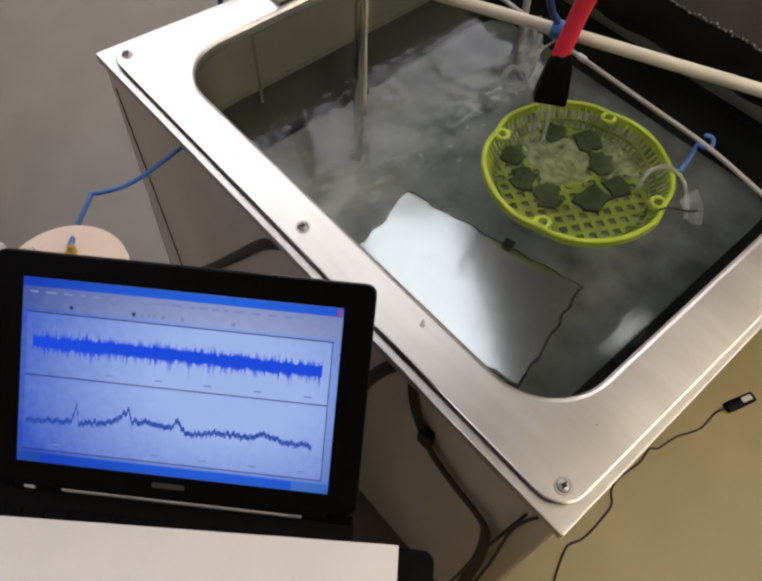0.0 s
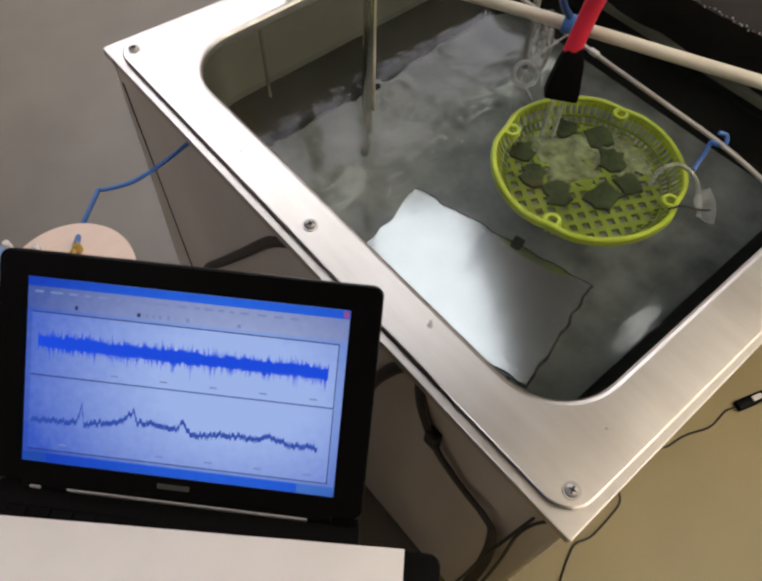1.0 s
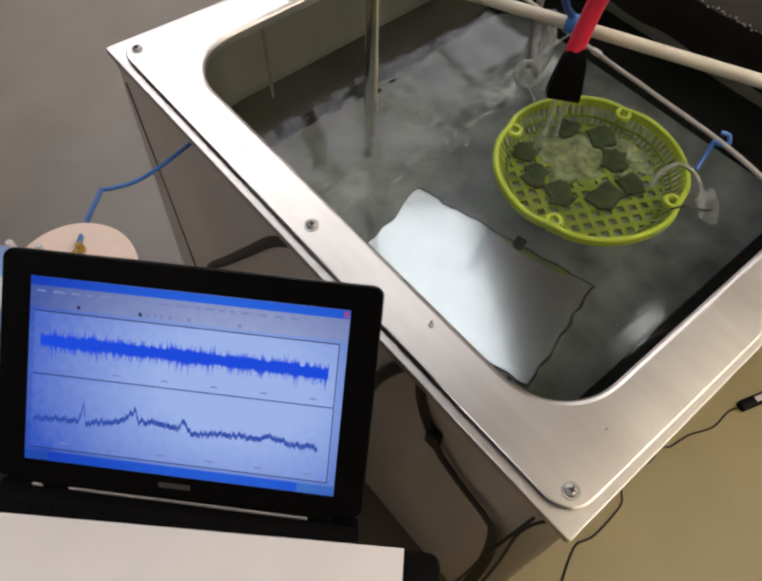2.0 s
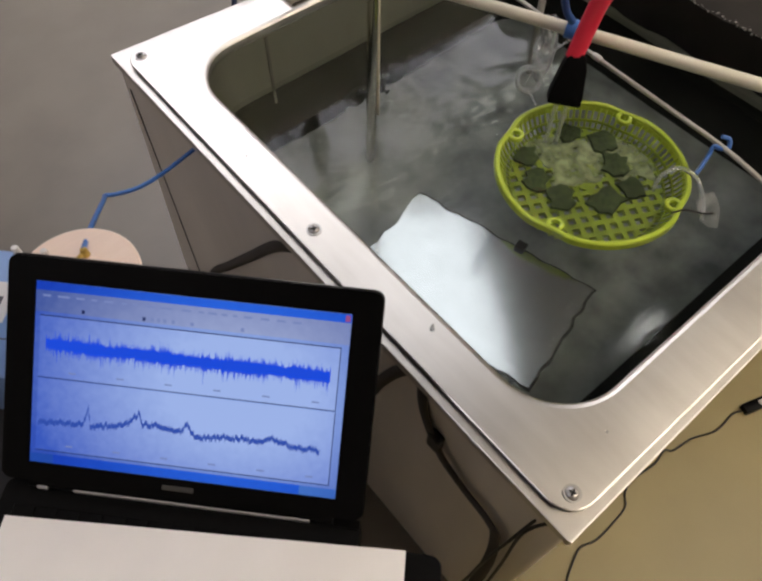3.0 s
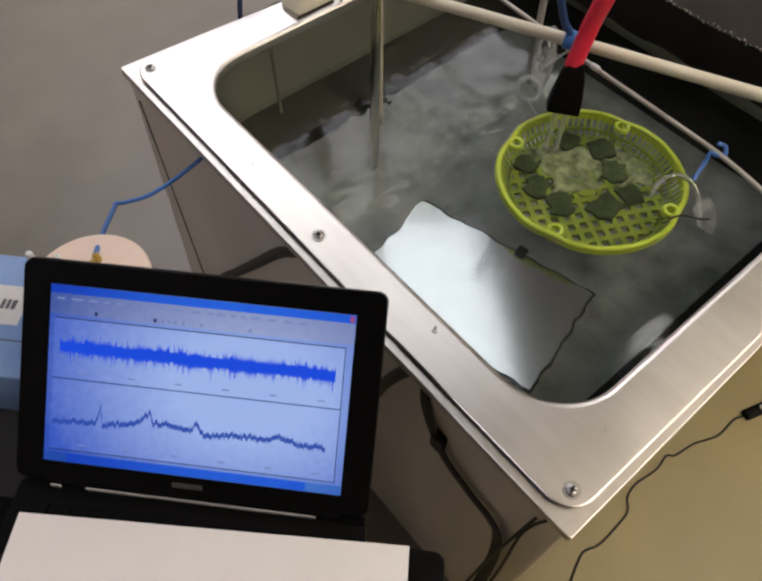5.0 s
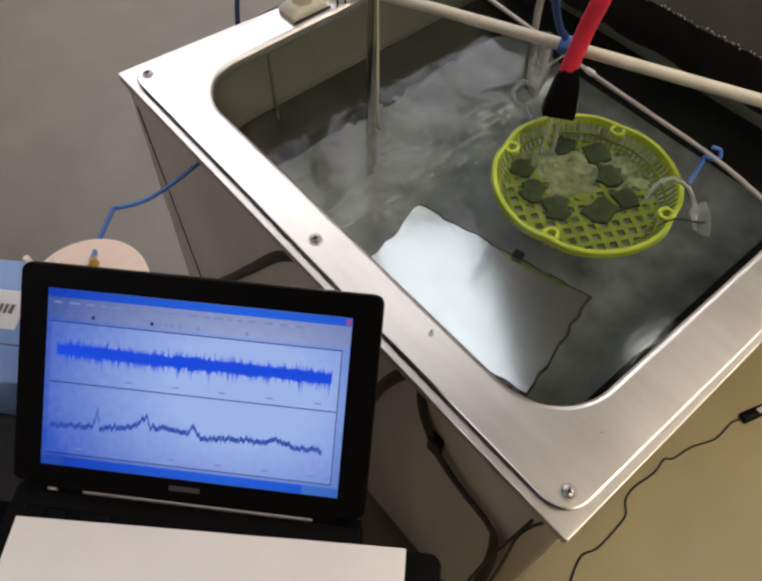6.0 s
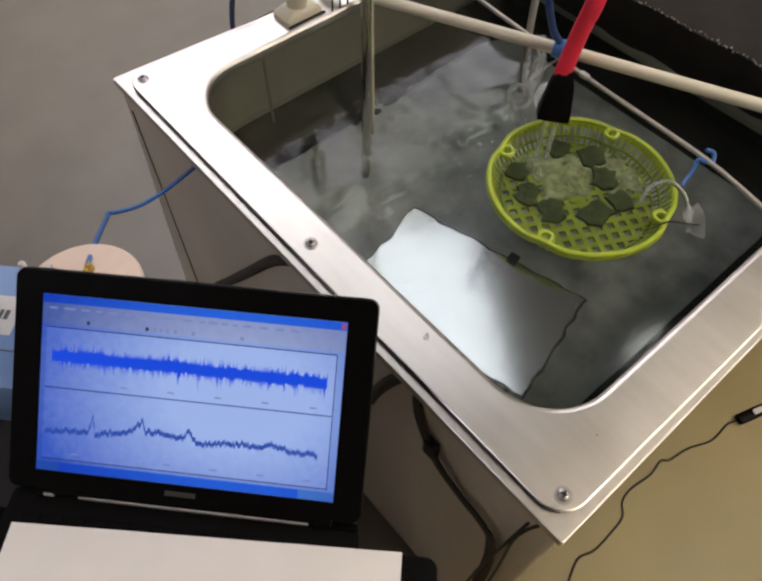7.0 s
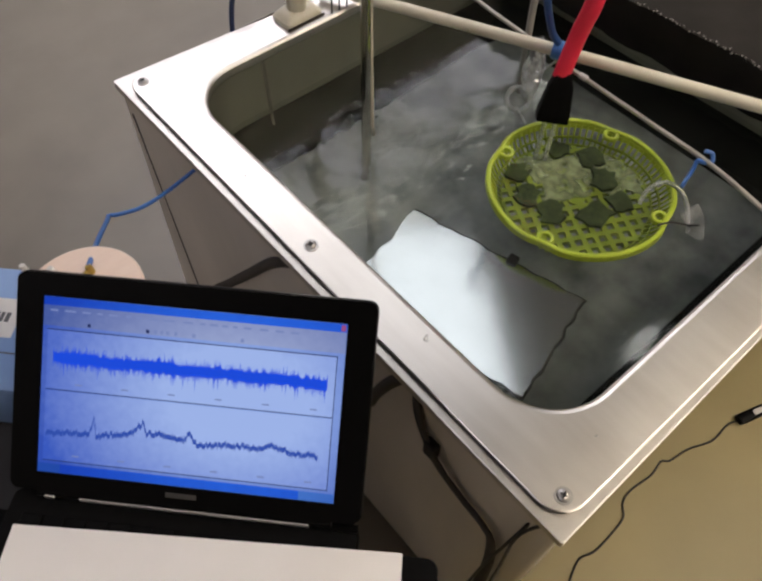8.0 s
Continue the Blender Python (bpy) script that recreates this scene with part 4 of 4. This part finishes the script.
def instrument():
    m = FRAME.copy()
    m.translation.z = 0
    e = tagged(empty("instrument_box", m), "pale blue enamelled instrument box behind the laptop", "instrument box")
    bm = new_box(-0.46, -0.095, 0.086, 0.238, 0.7045, 0.800, 0.004)
    part("case", bm, BOXBLUE, e, "pale blue case", True)
    for x in (-0.44, -0.115):
        for y in (0.105, 0.185):
            part("foot", cylinder(bmesh.new(), 0.008, 0.008, 0.700, 0.705, pose(x, y, 0), 12), BLACK_MATT, e)
    lab = part("label", new_box(-0.40, -0.222, 0.147, 0.196, 0.8, 0.8006), LABEL, e, "white label on the case top")
    for k, (a, b) in enumerate(((-0.250, -0.246), (-0.244, -0.240), (-0.238, -0.233))):
        part("print_bar", new_box(a, b, 0.166, 0.178, 0.8006, 0.8009, m=None), INK, lab)
    part("panel_line", new_box(-0.45, -0.10, 0.128, 0.1295, 0.8, 0.8004), INK, e)
    for x in (-0.238, -0.205):
        part("knob", cylinder(bmesh.new(), 0.0045, 0.0038, 0.800, 0.816, pose(x, 0.232, 0), 14, True, 0.001), LABEL, e, "small white knob", True)
    # round pale disc with a brass connector, lying on the case
    c = local_to_world(-0.160, 0.207, 0.8005)
    d = tagged(empty("disc_sensor", Matrix.Translation(c)), "round pale disc with a brass connector on the blue box", "sensor")
    part("disc", cylinder(bmesh.new(), 0.068, 0.068, 0.0, 0.008, None, 56, True, 0.002), DISC, d, "pale pinkish round disc", True)
    p = Vector((0.0215, 0.020, 0.008))
    part("connector", cylinder(bmesh.new(), 0.0048, 0.0038, 0.0, 0.012, Matrix.Translation(p), 16, True, 0.001), BRASS, d, "brass connector", True)
    part("connector_arm", tube(bmesh.new(), [p + Vector((-0.014, -0.004, 0.004)), p + Vector((0, 0, 0.006))], 0.0028, 10), BRASS, d, "brass connector arm", True)
    s = c + p + Vector((0, 0, 0.010))
    k = Vector((-0.137, 0.713, 0.700))
    line = smooth_line([s, s.lerp(k, 0.35) + Vector((0, 0, 0.003)), s.lerp(k, 0.88), k, k + Vector((0.012, -0.003, -0.0035)), (-0.095, 0.703, 0.694), (-0.060, 0.699, 0.699), (-0.028, 0.694, 0.711), (-0.002, 0.689, 0.723)], 6)
    tagged(part("signal_cable", tube(bmesh.new(), line, 0.0031, 10), BLUE, None, "", True), "blue signal cable bent towards the tank", "cable")


def loose_cables():
    pts = [(0.10, -0.10), (0.192, -0.054), (0.235, -0.036), (0.262, -0.030), (0.296, -0.041), (0.36, -0.040), (0.393, -0.035), (0.415, -0.016), (0.451, -0.010), (0.509, -0.018), (0.550, -0.013), (0.566, -0.025), (0.619, -0.035), (0.675, -0.058), (0.732, -0.058), (0.757, -0.067)]
    e = tagged(empty("inline_cable"), "thin black cable with an inline plug on the floor", "cable")
    part("wire", tube(bmesh.new(), smooth_line([(x, y, 0.0045) for x, y in pts], 6), 0.0021, 8), CABLE, e, "", True)
    m = pose(0.757, -0.068, 0.002, 0, 0, -18)
    bm = new_box(0, 0.075, -0.012, 0.012, 0, 0.016, 0.004)
    bmesh.ops.transform(bm, matrix=m, verts=bm.verts)
    plug = part("plug", bm, BLACK, e, "black inline plug", True)
    bm = new_box(0.040, 0.066, -0.006, 0.006, 0.0155, 0.0166, 0.0004, 1)
    bmesh.ops.transform(bm, matrix=m, verts=bm.verts)
    part("plate", bm, SILVER, plug, "silver plate on the plug")
    # leads hanging in front of the tank's side
    for k, line in enumerate((
            [(0.0, 0.033, 0.705), (-0.035, 0.046, 0.56), (-0.05, 0.052, 0.44), (-0.07, 0.07, 0.20), (-0.1, 0.10, 0.005)],
            [(-0.004, 0.020, 0.735), (-0.010, 0.030, 0.700), (-0.020, 0.034, 0.665), (-0.03, 0.030, 0.56), (-0.045, 0.030, 0.40), (-0.05, 0.04, 0.005)])):
        tagged(part("hanging_lead", tube(bmesh.new(), smooth_line(line, 7), 0.0020, 8), CABLE, None, "", True), "thin black lead hanging beside the tank", "cable", "hanging leads")
    strap = smooth_line([(0.000, 0.215, 0.733), (-0.006, 0.205, 0.700), (-0.008, 0.190, 0.665), (-0.010, 0.160, 0.625), (-0.008, 0.115, 0.595), (-0.010, 0.075, 0.590), (-0.012, 0.055, 0.56), (-0.02, 0.045, 0.42), (-0.03, 0.05, 0.005)], 6)
    e = tagged(empty("strap"), "dark rubber strap hanging against the tank side", "strap")
    part("band", tube(bmesh.new(), strap, 0.0085, 12, flat=0.4), BROWN, e, "", True)
    part("buckle", new_box(-0.014, 0.0, 0.166, 0.186, 0.626, 0.662, 0.004), BLACK_FILL, e, "black buckle")
    line = smooth_line([(0.001, 0.235, 0.737), (-0.005, 0.255, 0.700), (-0.007, 0.278, 0.640), (-0.006, 0.294, 0.585)], 6)
    tagged(part("dark_hose", tube(bmesh.new(), line, 0.008, 10), BROWN, None, "", True), "short dark hose at the tank side", "hose")


def side_band_and_drops():
    # Brown tube added in place of a blurred dark reflection in the steel.
    line = smooth_line([(0.004, 0.440, 0.742), (-0.002, 0.500, 0.690), (-0.004, 0.590, 0.570), (-0.005, 0.690, 0.435), (-0.006, 0.790, 0.300), (-0.008, 0.83, 0.20), (-0.02, 0.86, 0.014)], 6)
    tagged(part("reflection_band", tube(bmesh.new(), line, 0.0085, 12), BROWN, None, "", True), "dark brown band added for a blurred reflection in the tank side", "hose")
    for x, y, r in ((0.043, 0.249, 0.0032), (0.047, 0.252, 0.0018), (0.030, 0.60, 0.0015), (0.10, 0.045, 0.0014)):
        bm = bmesh.new()
        lathe(bm, [(0, 0), (r, 0), (r * 0.92, r * 0.3), (r * 0.6, r * 0.58), (0, r * 0.68)], 14)
        ob = part("water_drop", bm, GLASS, None, "", True)
        ob.location = (x, y, RIM + 0.0071)
        tagged(ob, "small clear water drop on the steel rim", "water drop", "drops on the rim")


def motions():
    """The water sways and the traces on the display flicker."""
    steps = [i * 0.25 for i in range(33)]
    walk(WATER_OB, [(t, pose(0.008 * math.sin(2.9 * t) + 0.003 * math.sin(7.1 * t), 0.008 * math.cos(3.7 * t + 1) + 0.002 * math.sin(9 * t), WATER + 0.0006 * math.sin(8.0 * t))) for t in steps])
    rnd = random.Random(5)
    for ob, amount, slide in WAVE:
        walk(ob, [(i * 0.2, Matrix.Translation(LID_UP * rnd.uniform(-amount, amount) + Vector((rnd.uniform(-slide, slide), 0, 0)))) for i in range(41)])


room()
for x in (0.62, 1.69, 2.76):
    for y in (2.48, 3.46):
        ceiling_light(x, y, 1.05, 0.96)
pendant = ceiling_light(0.95, 1.17, 0.78, 1.05, LAMP_SOFT)
pendant.rotation_euler.z, pendant.location.z = radians(-33), CEIL - 0.09
for x in (-0.3, 0.3):
    part("hanger", cylinder(bmesh.new(), 0.006, 0.006, -0.002, 0.09, pose(x, 0, 0), 10), SILVER, pendant)
ceiling_light(1.66, 0.39, 0.56, 0.16, LAMP_TUBE).rotation_euler.z = radians(4)
ceiling_light(1.72, 1.85, 2.9, 0.16, LAMP_STRIP)
ceiling_light(-1.55, 0.75, 0.9, 1.1)
for x, y in ((0.75, -0.80), (1.95, -0.75)):
    ceiling_light(x, y, 1.1, 0.8, LAMP_WARM)
water_tank()
WATER_OB = water()
metal_sheet()
basket()
for i, p in enumerate(PADS):
    pad(i, *p)
film(0, 0.482, 0.382, 0.072, 20)
film(1, 0.538, 0.318, 0.062, 120)
film(2, 0.450, 0.422, 0.036, 70)
film(3, 0.545, 0.365, 0.050, 75)
pipes()
nozzle()
basket_rings()
flap()
rim_bracket()
bench()
black_cover()
table()
laptop()
paper()
instrument()
loose_cables()
side_band_and_drops()
motions()
